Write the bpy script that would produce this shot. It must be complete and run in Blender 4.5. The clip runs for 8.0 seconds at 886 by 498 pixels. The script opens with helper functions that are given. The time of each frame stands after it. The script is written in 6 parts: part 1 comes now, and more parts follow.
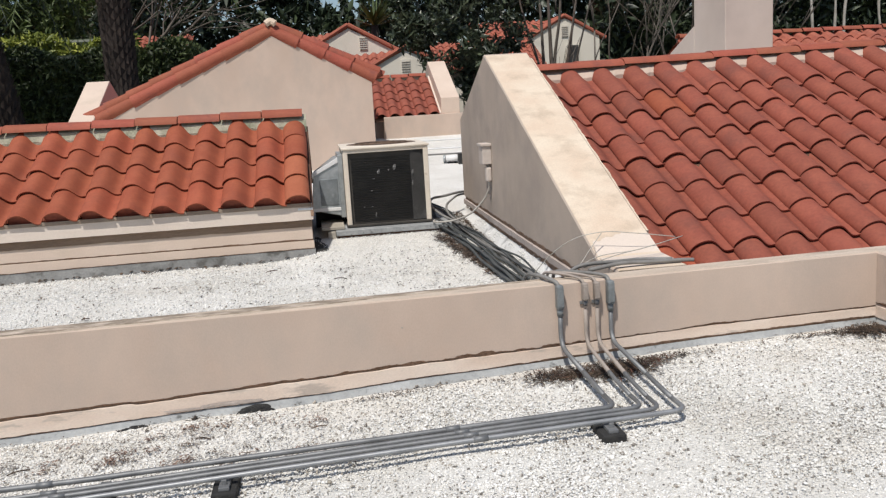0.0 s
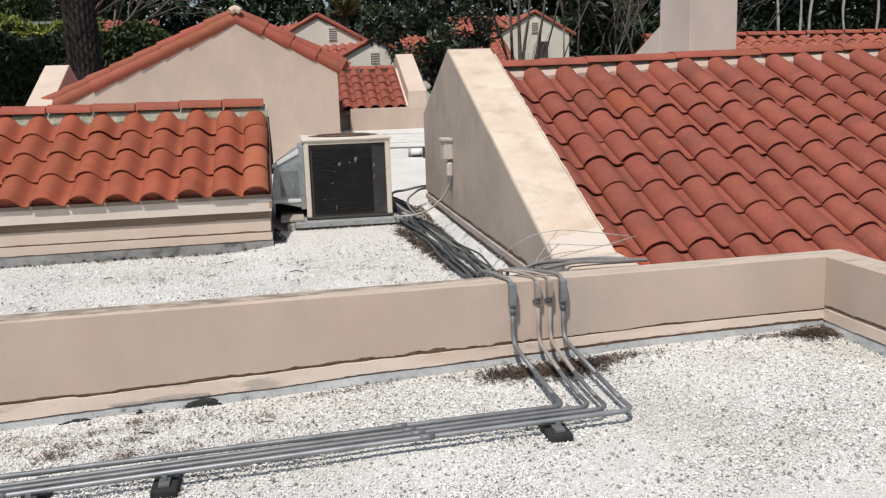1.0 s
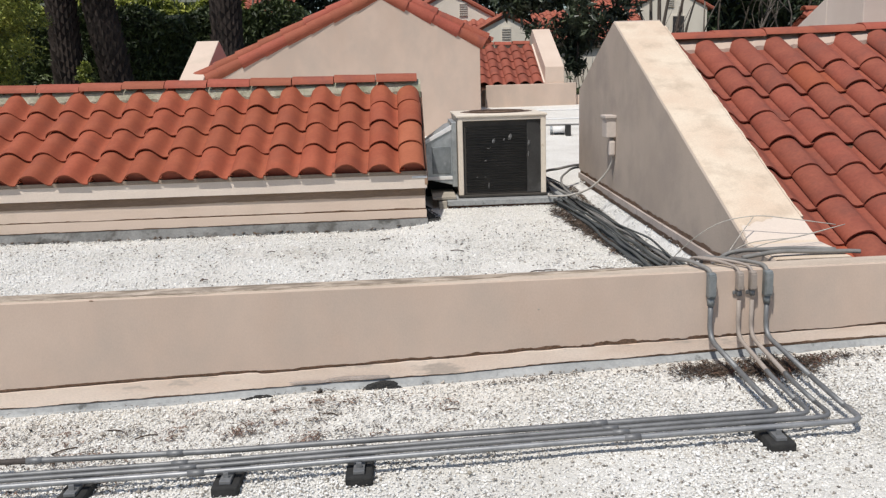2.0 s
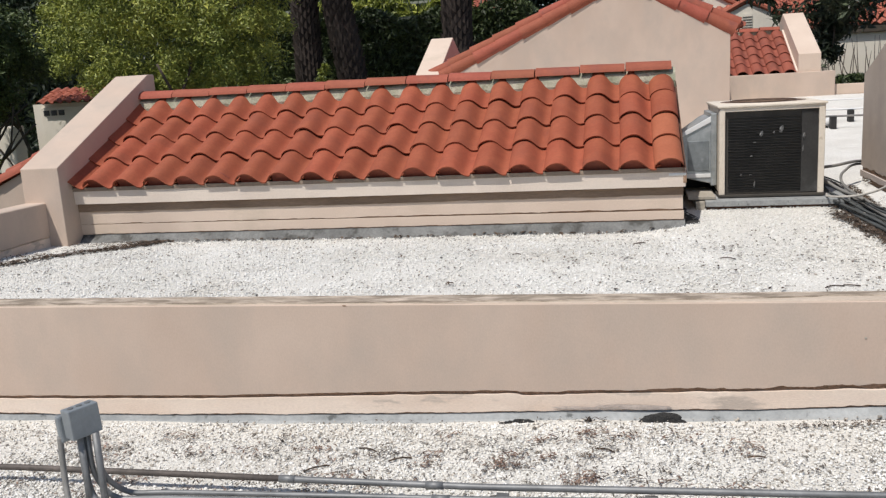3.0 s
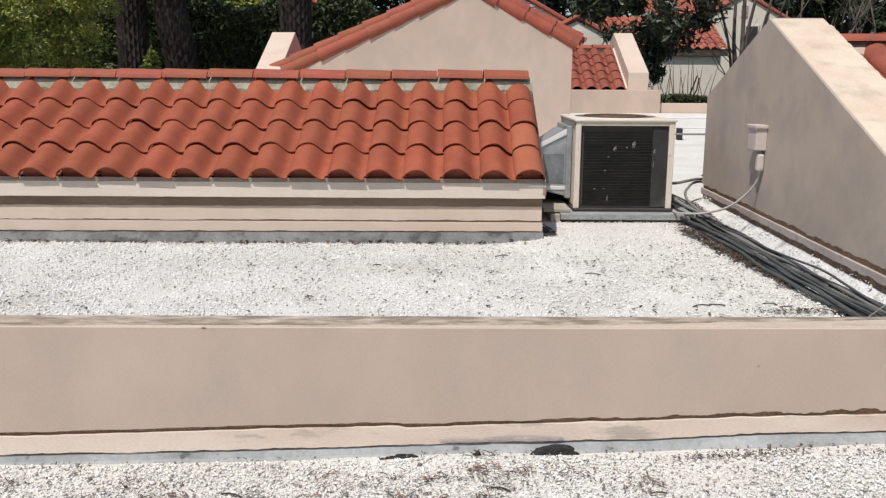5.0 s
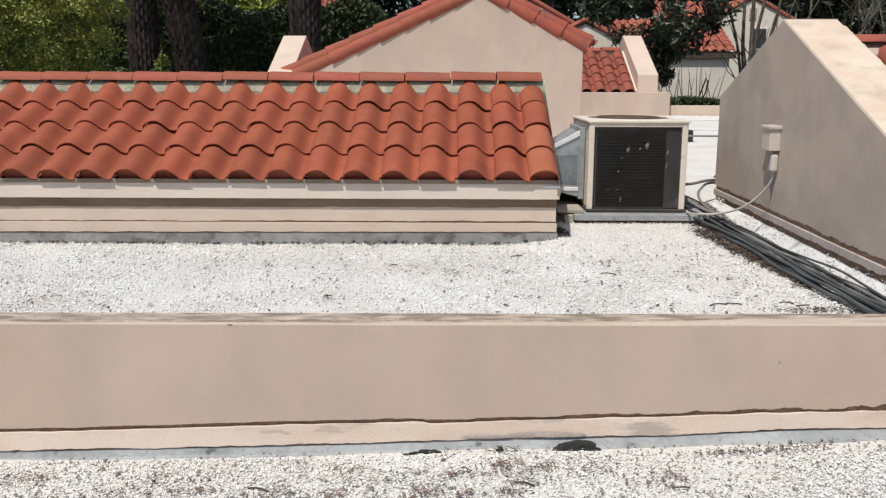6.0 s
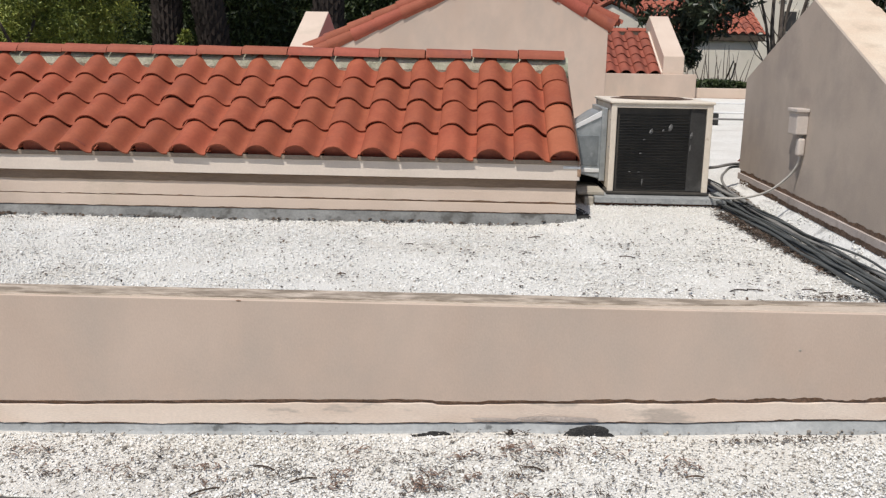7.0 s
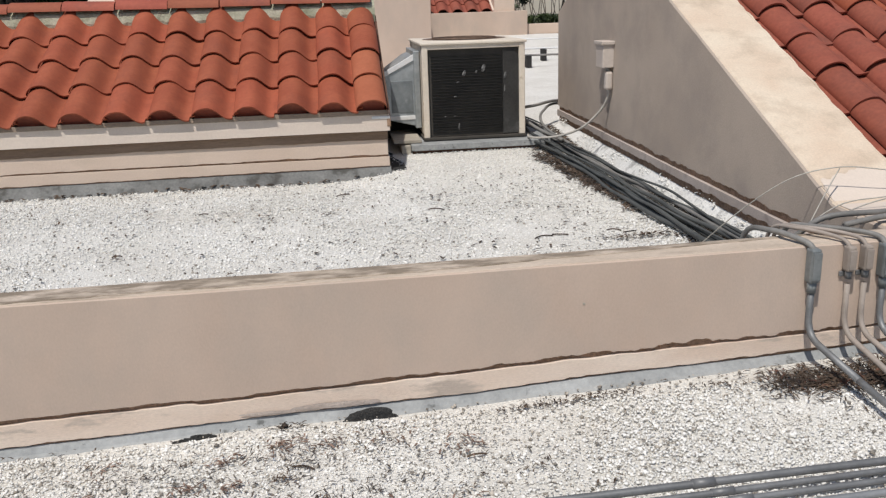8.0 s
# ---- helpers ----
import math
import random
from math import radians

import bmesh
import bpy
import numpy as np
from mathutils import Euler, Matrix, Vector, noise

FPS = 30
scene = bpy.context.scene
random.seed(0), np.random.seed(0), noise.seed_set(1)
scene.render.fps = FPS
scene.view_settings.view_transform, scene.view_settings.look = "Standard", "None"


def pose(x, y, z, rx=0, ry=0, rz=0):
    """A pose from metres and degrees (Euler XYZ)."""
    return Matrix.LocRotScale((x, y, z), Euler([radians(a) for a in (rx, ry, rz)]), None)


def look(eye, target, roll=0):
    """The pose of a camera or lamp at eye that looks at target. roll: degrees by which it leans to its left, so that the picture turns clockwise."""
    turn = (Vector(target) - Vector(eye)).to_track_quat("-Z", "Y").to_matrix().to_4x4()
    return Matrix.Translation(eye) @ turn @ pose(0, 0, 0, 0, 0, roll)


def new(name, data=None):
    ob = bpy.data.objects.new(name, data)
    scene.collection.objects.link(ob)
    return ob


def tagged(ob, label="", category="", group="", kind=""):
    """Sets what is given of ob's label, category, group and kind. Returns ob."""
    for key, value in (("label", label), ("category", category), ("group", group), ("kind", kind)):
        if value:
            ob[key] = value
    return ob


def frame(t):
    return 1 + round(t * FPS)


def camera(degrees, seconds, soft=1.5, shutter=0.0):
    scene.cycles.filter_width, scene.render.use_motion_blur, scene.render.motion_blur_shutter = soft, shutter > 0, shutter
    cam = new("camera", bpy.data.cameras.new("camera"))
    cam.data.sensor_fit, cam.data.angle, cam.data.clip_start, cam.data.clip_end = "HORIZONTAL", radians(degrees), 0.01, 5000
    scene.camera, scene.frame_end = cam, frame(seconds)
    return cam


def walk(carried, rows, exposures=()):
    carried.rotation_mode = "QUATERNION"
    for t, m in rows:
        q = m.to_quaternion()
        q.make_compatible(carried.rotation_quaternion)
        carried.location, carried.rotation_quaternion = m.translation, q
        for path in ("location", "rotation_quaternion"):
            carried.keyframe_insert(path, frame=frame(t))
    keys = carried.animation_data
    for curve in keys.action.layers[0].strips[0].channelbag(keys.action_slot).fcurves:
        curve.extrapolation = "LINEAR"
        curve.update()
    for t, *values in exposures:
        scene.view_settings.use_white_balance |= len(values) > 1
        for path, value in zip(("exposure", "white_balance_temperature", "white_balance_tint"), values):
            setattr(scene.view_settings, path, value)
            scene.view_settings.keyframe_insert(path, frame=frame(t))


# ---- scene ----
cam = camera(55.0, 8.0, soft=1.3)
PATH = [
    (0, (0.394, -0.217, 1.375), (0.669, 1.734, 1.032), -3.4),
    (0.5, (0.487, -0.217, 1.377), (0.891, 1.711, 1.034), -2.1),
    (1, (0.467, -0.199, 1.38), (0.816, 1.737, 1.018), -1.9),
    (1.5, (0.377, -0.083, 1.357), (0.645, 1.86, 0.968), -1.6),
    (2, (0.162, 0.059, 1.368), (0.239, 2.017, 0.964), -1.8),
    (2.2, (0.105, 0.163, 1.35), (0.058, 2.119, 0.937), -1.7),
    (3.3, (-0.214, 0.65, 1.298), (-0.674, 2.559, 0.918), -3.7),
    (3.5, (-0.285, 0.718, 1.286), (-0.687, 2.634, 0.878), -2.4),
    (4, (-0.372, 0.827, 1.295), (-0.553, 2.774, 0.874), -1.4),
    (4.5, (-0.36, 0.854, 1.312), (-0.415, 2.811, 0.906), -0.7),
    (4.7, (-0.36, 0.852, 1.312), (-0.386, 2.811, 0.911), -0.0),
    (5.8, (-0.426, 0.804, 1.311), (-0.443, 2.767, 0.928), 0.5),
    (6, (-0.428, 0.802, 1.298), (-0.463, 2.765, 0.912), 0.1),
    (6.5, (-0.431, 0.833, 1.285), (-0.528, 2.786, 0.863), 0.4),
    (7, (-0.401, 0.867, 1.279), (-0.484, 2.818, 0.848), 0.9),
    (7.5, (-0.23, 1.009, 1.251), (-0.154, 2.954, 0.791), 0.6),
    (8, (-0.034, 1.184, 1.275), (0.192, 3.093, 0.721), -1.9),
]
walk(cam, [(t, look(eye, target, roll)) for t, eye, target, roll in PATH],
     exposures=((0.0, 0.10), (2.0, 0.10), (3.5, 0.14), (6.5, 0.12), (7.0, 0.10), (7.5, 0.08), (8.0, -0.05)))

# ---- place ----
# daylight: a high sun from behind the walker's left shoulder, and a clear sky
SUN = Vector((-0.13, -0.22, 0.46)).normalized()
world = bpy.data.worlds.new("daylight")
scene.world = world
world.use_nodes = True
wn = world.node_tree.nodes
sky = wn.new("ShaderNodeTexSky")
sky.sky_type, sky.sun_disc = "NISHITA", False
sky.sun_elevation, sky.sun_rotation = math.asin(SUN.z), math.atan2(SUN.x, SUN.y)
world.node_tree.links.new(sky.outputs["Color"], wn["Background"].inputs["Color"])
wn["Background"].inputs["Strength"].default_value = 0.085
sun = new("sun", bpy.data.lights.new("sun", "SUN"))
sun.data.energy, sun.data.angle, sun.data.color = 3.5, radians(0.5), (1.0, 0.955, 0.89)
sun.matrix_world = look(SUN * 50, (0, 0, 0))


# ---- materials ----
def material(name, colours, scale=6.0, fine=60.0, rough=0.85, metal=0.0, bump=0.3, grain=0.25, vary=0.0, island=0.0, stain=None,
             stain_scale=1.5, stain_at=(0.55, 0.7), space="Position", stretch=(1, 1, 1), depth=0.01, hue=0.0):
    """Two colours mixed by a broad noise, grain from a fine one, optional stains, and a bump from both."""
    m = bpy.data.materials.new(name)
    m.use_nodes = True
    n, link = m.node_tree.nodes, m.node_tree.links.new
    shader = n["Principled BSDF"]
    shader.inputs["Roughness"].default_value, shader.inputs["Metallic"].default_value = rough, metal
    if space == "Position":
        where = n.new("ShaderNodeNewGeometry").outputs["Position"]
    else:
        where = n.new("ShaderNodeTexCoord").outputs["Object"]
    info = n.new("ShaderNodeObjectInfo") if vary else None
    place = n.new("ShaderNodeMapping")
    place.inputs["Scale"].default_value = stretch
    link(where, place.inputs["Vector"])
    if info:
        shift = n.new("ShaderNodeVectorMath")
        shift.operation = "SCALE"
        shift.inputs[0].default_value = (37.0, 51.0, 23.0)
        link(info.outputs["Random"], shift.inputs["Scale"])
        link(shift.outputs["Vector"], place.inputs["Location"])

    def noise_of(s, detail):
        t = n.new("ShaderNodeTexNoise")
        t.inputs["Scale"].default_value, t.inputs["Detail"].default_value, t.inputs["Roughness"].default_value = s, detail, 0.6
        link(place.outputs["Vector"], t.inputs["Vector"])
        return t.outputs["Fac"]

    def mixed(fac, a, b, blend="MIX"):
        x = n.new("ShaderNodeMix")
        x.data_type, x.blend_type = "RGBA", blend
        for value, at in ((fac, 0), (a, 6), (b, 7)):
            if hasattr(value, "links"):
                link(value, x.inputs[at])
            else:
                x.inputs[at].default_value = value if at == 0 else (*value, 1)
        return x.outputs[2]

    def ramp(fac, low, high, to=(0, 1)):
        r = n.new("ShaderNodeMapRange")
        for value, at in zip((low, high, *to), (1, 2, 3, 4)):
            r.inputs[at].default_value = value
        link(fac, r.inputs[0])
        return r.outputs[0]

    broad, small = noise_of(scale, 3), noise_of(fine, 4)
    colour = mixed(ramp(broad, 0.35, 0.65), *colours)
    if vary or island:
        rand = info.outputs["Random"] if vary else n.new("ShaderNodeNewGeometry").outputs["Random Per Island"]
        hsv = n.new("ShaderNodeHueSaturation")
        amount = vary or island
        link(ramp(rand, 0, 1, (1 - amount, 1 + amount)), hsv.inputs["Value"])
        if hue:
            link(ramp(rand, 0, 1, (0.5 + hue, 0.5 - hue)), hsv.inputs["Hue"])
        link(colour, hsv.inputs["Color"])
        colour = hsv.outputs["Color"]
    if stain:
        colour = mixed(ramp(noise_of(stain_scale, 5), *stain_at), colour, stain)
    dark = ramp(small, 0.3, 0.7, (1 - grain, 1 + grain * 0.5))
    hsv = n.new("ShaderNodeHueSaturation")
    link(dark, hsv.inputs["Value"])
    link(colour, hsv.inputs["Color"])
    link(hsv.outputs["Color"], shader.inputs["Base Color"])
    if bump:
        b = n.new("ShaderNodeBump")
        b.inputs["Strength"].default_value, b.inputs["Distance"].default_value = bump, depth
        link(small, b.inputs["Height"])
        link(b.outputs["Normal"], shader.inputs["Normal"])
    return m


STUCCO = material("stucco", ((0.525, 0.405, 0.325), (0.58, 0.458, 0.373)), 1.6, 130, 0.92, bump=0.22, grain=0.05, depth=0.003,
                  stain=(0.494, 0.400, 0.331), stain_scale=2.4, stain_at=(0.44, 0.68), stretch=(1.25, 1.25, 0.8))
# stucco greyed for the sloping wall's shadow side, with blotchy stains
STUCCO_SHADED = material("shaded_stucco", ((0.42, 0.345, 0.285), (0.495, 0.41, 0.34)), 1.4, 120, 0.92, bump=0.35, grain=0.08, depth=0.004,
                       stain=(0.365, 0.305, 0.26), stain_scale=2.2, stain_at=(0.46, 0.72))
# band on that same side, its grazing light likewise put into the grey
BAND_GREY = material("grey_band", ((0.44, 0.37, 0.325), (0.53, 0.455, 0.41)), 2.5, 110, 0.92, bump=0.35, grain=0.1, depth=0.004,
                     stain=(0.36, 0.30, 0.27), stain_scale=5, stain_at=(0.55, 0.68))
STUCCO_BAND = material("stucco_band", ((0.69, 0.545, 0.44), (0.79, 0.665, 0.56)), 3.0, 120, 0.92, bump=0.35, grain=0.1, depth=0.004,
                       stain=(0.50, 0.42, 0.355), stain_scale=4.5, stain_at=(0.57, 0.64), stretch=(0.6, 1, 2.0))
# drip strip colour, with the eave tiles' shadow darkened into it
DRIP_SHADED = material("shaded_drip_strip", ((0.24, 0.18, 0.135), (0.32, 0.25, 0.19)), 3, 60, 0.9, bump=0.3, grain=0.15)
# brown that paints the fascia's shadow on the wall below it
EAVE_SHADE = material("eave_shade", ((0.20, 0.135, 0.09), (0.28, 0.195, 0.135)), 2.5, 60, 0.9, bump=0.3, grain=0.2, stretch=(0.4, 1, 3))
FASCIA = material("fascia_paint", ((0.66, 0.56, 0.475), (0.72, 0.62, 0.53)), 1.5, 90, 0.8, bump=0.2, grain=0.06, depth=0.003)
EAVE_WALL = material("pale_stucco", ((0.62, 0.49, 0.395), (0.68, 0.55, 0.45)), 1.2, 110, 0.9, bump=0.3, grain=0.07, depth=0.004,
                     stain=(0.53, 0.435, 0.34), stain_scale=2.0, stain_at=(0.55, 0.8))
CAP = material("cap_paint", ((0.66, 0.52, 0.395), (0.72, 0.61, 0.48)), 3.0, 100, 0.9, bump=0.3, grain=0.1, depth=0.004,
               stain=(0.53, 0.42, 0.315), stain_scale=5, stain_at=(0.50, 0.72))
PARAPET_TOP = material("parapet_top", ((0.50, 0.41, 0.32), (0.60, 0.50, 0.41)), 5, 90, 0.95, bump=0.4, grain=0.2, depth=0.005,
                       stain=(0.25, 0.20, 0.15), stain_scale=11, stain_at=(0.38, 0.58), stretch=(0.6, 1.8, 1))
PARAPET_CLEAN = material("parapet_top_pale", ((0.52, 0.425, 0.335), (0.61, 0.505, 0.41)), 5, 90, 0.95, bump=0.4, grain=0.16, depth=0.005,
                         stain=(0.34, 0.275, 0.215), stain_scale=4, stain_at=(0.52, 0.70), stretch=(0.6, 2.5, 1))
PATCH = material("mortar_smear", ((0.46, 0.385, 0.335), (0.55, 0.47, 0.415)), 9, 90, 0.95, bump=0.4, grain=0.15)
CHIMNEY = material("pale_chimney_stucco", ((0.58, 0.49, 0.425), (0.63, 0.54, 0.475)), 1.2, 110, 0.92, bump=0.25, grain=0.06, depth=0.003,
                   stain=(0.53, 0.45, 0.395), stain_scale=1.3, stain_at=(0.5, 0.75))
WALL_PALE = material("pale_wall", ((0.70, 0.64, 0.54), (0.76, 0.70, 0.60)), 0.8, 40, 0.9, bump=0.2, grain=0.08,
                     stain=(0.55, 0.5, 0.43), stain_scale=0.5)
GROOVE = material("dark_joint", ((0.26, 0.165, 0.105), (0.40, 0.26, 0.175)), 20, 90, 0.95, bump=0.5, grain=0.3)
TILE = material("clay_tile", ((0.302, 0.068, 0.030), (0.358, 0.092, 0.042)), 5, 45, 0.8, bump=0.25, grain=0.13, vary=0.09, hue=0.002, depth=0.003,
                stain=(0.262, 0.068, 0.034), stain_scale=3.5, stain_at=(0.5, 0.75), space="Object")
TILE_OLD = material("old_clay_tile", ((0.258, 0.065, 0.039), (0.308, 0.085, 0.050)), 5, 45, 0.78, bump=0.25, grain=0.16, vary=0.09, hue=0.001, depth=0.003,
                    stain=(0.195, 0.060, 0.040), stain_scale=3.2, stain_at=(0.5, 0.75), space="Object")
TILE_FAR = material("clay_tile_far", ((0.32, 0.092, 0.058), (0.42, 0.13, 0.078)), 2.5, 20, 0.85, bump=0.2, grain=0.2,
                    stain=(0.25, 0.08, 0.055), stain_scale=1.2)
CAP_TILE = material("ridge_tile", ((0.305, 0.076, 0.042), (0.355, 0.097, 0.055)), 5, 45, 0.8, bump=0.25, grain=0.12, vary=0.1, hue=0.006, depth=0.003,
                    stain=(0.25, 0.072, 0.048), stain_scale=4, space="Object")
MORTAR = material("mortar", ((0.35, 0.35, 0.255), (0.50, 0.475, 0.37)), 9, 70, 0.95, bump=0.6, grain=0.22, depth=0.012,
                  stain=(0.30, 0.32, 0.22), stain_scale=5, stain_at=(0.5, 0.7))
UNDERLAY = material("roof_felt", ((0.09, 0.05, 0.035), (0.14, 0.07, 0.045)), 8, 60, 0.95, bump=0.2)
GRAVEL_BED = material("gravel_bed", ((0.78, 0.75, 0.69), (0.86, 0.835, 0.78)), 2.3, 95, 0.95, bump=0.8, grain=0.27, depth=0.02,
                      stain=(0.50, 0.44, 0.365), stain_scale=1.1, stain_at=(0.6, 0.84))
STONE = material("white_stone", ((0.84, 0.82, 0.775), (0.92, 0.905, 0.87)), 1.3, 90, 0.9, bump=0.3, grain=0.14, island=0.11,
                 stain=(0.70, 0.64, 0.56), stain_scale=1.6, stain_at=(0.56, 0.80))
FLASHING = material("grey_flashing", ((0.27, 0.28, 0.28), (0.38, 0.39, 0.388)), 6, 60, 0.7, bump=0.35, grain=0.15,
                    stain=(0.13, 0.135, 0.132), stain_scale=16, stain_at=(0.60, 0.68))
FLASHING_DARK = material("dark_flashing", ((0.13, 0.132, 0.128), (0.215, 0.217, 0.21)), 4, 60, 0.8, bump=0.4, grain=0.25,
                         stain=(0.07, 0.068, 0.062), stain_scale=5, stain_at=(0.52, 0.62))
FLASHING_PALE = material("pale_flashing", ((0.74, 0.725, 0.69), (0.84, 0.825, 0.79)), 4, 60, 0.7, bump=0.35, grain=0.15,
                         stain=(0.36, 0.35, 0.33), stain_scale=6, stain_at=(0.55, 0.68))
TAR = material("black_tar", ((0.018, 0.018, 0.018), (0.045, 0.044, 0.042)), 40, 160, 0.8, bump=1.0, grain=0.5)
UNIT_PAINT = material("unit_paint", ((0.70, 0.61, 0.50), (0.77, 0.69, 0.58)), 4, 60, 0.6, bump=0.1, grain=0.07,
                      stain=(0.36, 0.24, 0.14), stain_scale=9, stain_at=(0.64, 0.76))
COIL = material("coil_fins", ((0.052, 0.047, 0.040), (0.072, 0.064, 0.054)), 5, 150, 0.7, 0.1, bump=0.3, grain=0.2)
BLANK = material("dark_panel", ((0.029, 0.027, 0.025), (0.046, 0.044, 0.041)), 4, 60, 0.6, 0.1, bump=0.1, grain=0.25,
                 stain=(0.10, 0.097, 0.092), stain_scale=5, stain_at=(0.55, 0.7))
FIN = material("louvre_fin", ((0.022, 0.021, 0.019), (0.034, 0.032, 0.028)), 5, 80, 0.7, 0.1, bump=0.1, grain=0.2)
GALV = material("galvanised_duct", ((0.34, 0.37, 0.38), (0.47, 0.50, 0.51)), 5, 30, 0.45, 0.55, bump=0.1, grain=0.15,
                stain=(0.55, 0.57, 0.57), stain_scale=3, stain_at=(0.5, 0.7))
GALV_DARK = material("dull_duct", ((0.17, 0.19, 0.20), (0.27, 0.295, 0.305)), 4, 30, 0.55, 0.3, bump=0.1, grain=0.15,
                     stain=(0.42, 0.44, 0.445), stain_scale=6, stain_at=(0.55, 0.7))
WOOD = material("weathered_wood", ((0.36, 0.32, 0.26), (0.50, 0.46, 0.39)), 3, 50, 0.9, bump=0.4, grain=0.25, stretch=(1, 6, 6))
CONDUIT = material("conduit_steel", ((0.175, 0.178, 0.18), (0.245, 0.248, 0.25)), 9, 80, 0.55, 0.42, bump=0.05, grain=0.12)
CONDUIT_RUSTY = material("rusty_conduit", ((0.085, 0.072, 0.064), (0.15, 0.125, 0.11)), 9, 60, 0.65, 0.25, bump=0.1, grain=0.25)
CONDUIT_BRIGHT = material("bright_conduit", ((0.26, 0.266, 0.272), (0.34, 0.346, 0.352)), 9, 80, 0.5, 0.5, bump=0.05, grain=0.12)
CONDUIT_PAINT = material("painted_conduit", ((0.31, 0.262, 0.225), (0.39, 0.33, 0.285)), 9, 80, 0.65, bump=0.1, grain=0.1)
BOX_PAINT = material("box_paint", ((0.52, 0.45, 0.40), (0.58, 0.51, 0.455)), 7, 60, 0.7, bump=0.1, grain=0.08)
BOX_GREY = material("grey_box", ((0.24, 0.26, 0.275), (0.30, 0.325, 0.34)), 7, 60, 0.5, 0.35, bump=0.08, grain=0.1)
CABLE = material("cable_jacket", ((0.048, 0.052, 0.052), (0.095, 0.10, 0.097)), 3, 60, 0.7, bump=0.1, grain=0.2)
CABLE_GREY = material("grey_cable", ((0.15, 0.145, 0.135), (0.25, 0.24, 0.225)), 5, 60, 0.6, bump=0.1, grain=0.15)
FITTING = material("cast_fitting", ((0.19, 0.205, 0.205), (0.26, 0.275, 0.275)), 7, 60, 0.5, 0.3, bump=0.1, grain=0.15)
CABLE_PALE = material("pale_cable", ((0.44, 0.41, 0.365), (0.54, 0.505, 0.455)), 5, 60, 0.6, bump=0.1, grain=0.12)
RUBBER = material("rubber_block", ((0.015, 0.015, 0.015), (0.035, 0.034, 0.032)), 9, 60, 0.85, bump=0.3)
PVC = material("white_pipe", ((0.70, 0.70, 0.69), (0.78, 0.78, 0.77)), 5, 50, 0.5, bump=0.05, grain=0.06)
STONE_DARK = material("dark_stone", ((0.30, 0.27, 0.23), (0.42, 0.38, 0.33)), 3, 90, 0.9, bump=0.3, grain=0.15, island=0.5)
LITTER = material("dead_leaves", ((0.040, 0.028, 0.021), (0.115, 0.076, 0.050)), 9, 40, 0.9, bump=0.2, island=0.5)
LITTER_GREY = material("grey_debris", ((0.045, 0.038, 0.030), (0.14, 0.120, 0.100)), 9, 40, 0.9, bump=0.2, island=0.5)
CHIPS = material("wood_chips", ((0.13, 0.080, 0.058), (0.26, 0.175, 0.135)), 9, 40, 0.9, bump=0.2, island=0.5)
LITTER_RED = material("rust_leaves", ((0.085, 0.038, 0.026), (0.14, 0.058, 0.036)), 9, 40, 0.9, bump=0.2, island=0.4)
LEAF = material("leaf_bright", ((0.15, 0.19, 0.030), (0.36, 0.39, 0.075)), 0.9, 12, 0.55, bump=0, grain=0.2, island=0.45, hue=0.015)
LEAF_MID = material("leaf_mid", ((0.055, 0.085, 0.022), (0.11, 0.145, 0.038)), 1.0, 12, 0.55, bump=0, grain=0.2, island=0.5, hue=0.01)
LEAF_BROAD = material("leaf_broad", ((0.022, 0.033, 0.018), (0.075, 0.092, 0.052)), 0.9, 12, 0.42, bump=0, grain=0.2, island=0.6, hue=0.01)
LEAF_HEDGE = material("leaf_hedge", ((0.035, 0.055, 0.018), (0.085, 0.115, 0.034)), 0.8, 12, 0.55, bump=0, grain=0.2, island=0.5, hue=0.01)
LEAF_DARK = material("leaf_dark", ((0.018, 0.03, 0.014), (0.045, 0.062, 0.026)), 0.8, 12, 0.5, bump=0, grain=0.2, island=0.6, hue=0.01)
BARK = material("bark", ((0.055, 0.042, 0.032), (0.10, 0.08, 0.06)), 6, 30, 0.95, bump=0.6, grain=0.3)
BARK_PALE = material("pale_bark", ((0.34, 0.31, 0.27), (0.50, 0.46, 0.41)), 2, 20, 0.9, bump=0.3, grain=0.25)
BARK_GREY = material("grey_bark", ((0.11, 0.09, 0.075), (0.17, 0.145, 0.12)), 5, 30, 0.95, bump=0.4)
BARK_STEM = material("stem_bark", ((0.10, 0.078, 0.064), (0.19, 0.155, 0.13)), 5, 30, 0.95, bump=0.5, grain=0.3)
PALM = material("palm_trunk", ((0.032, 0.023, 0.019), (0.062, 0.045, 0.037)), 5, 30, 0.95, bump=0.5, grain=0.35)
EARTH = material("earth", ((0.10, 0.09, 0.06), (0.07, 0.09, 0.035)), 0.25, 9, 0.95, bump=0.5, grain=0.3)
DARK = material("dark_opening", ((0.03, 0.028, 0.027), (0.05, 0.047, 0.045)), 3, 30, 0.5, bump=0)
GREENWALL = material("green_grey_paint", ((0.34, 0.37, 0.31), (0.40, 0.43, 0.36)), 2, 40, 0.9, bump=0.2, grain=0.1)


# ---- helpers for building ----
HOME = {}


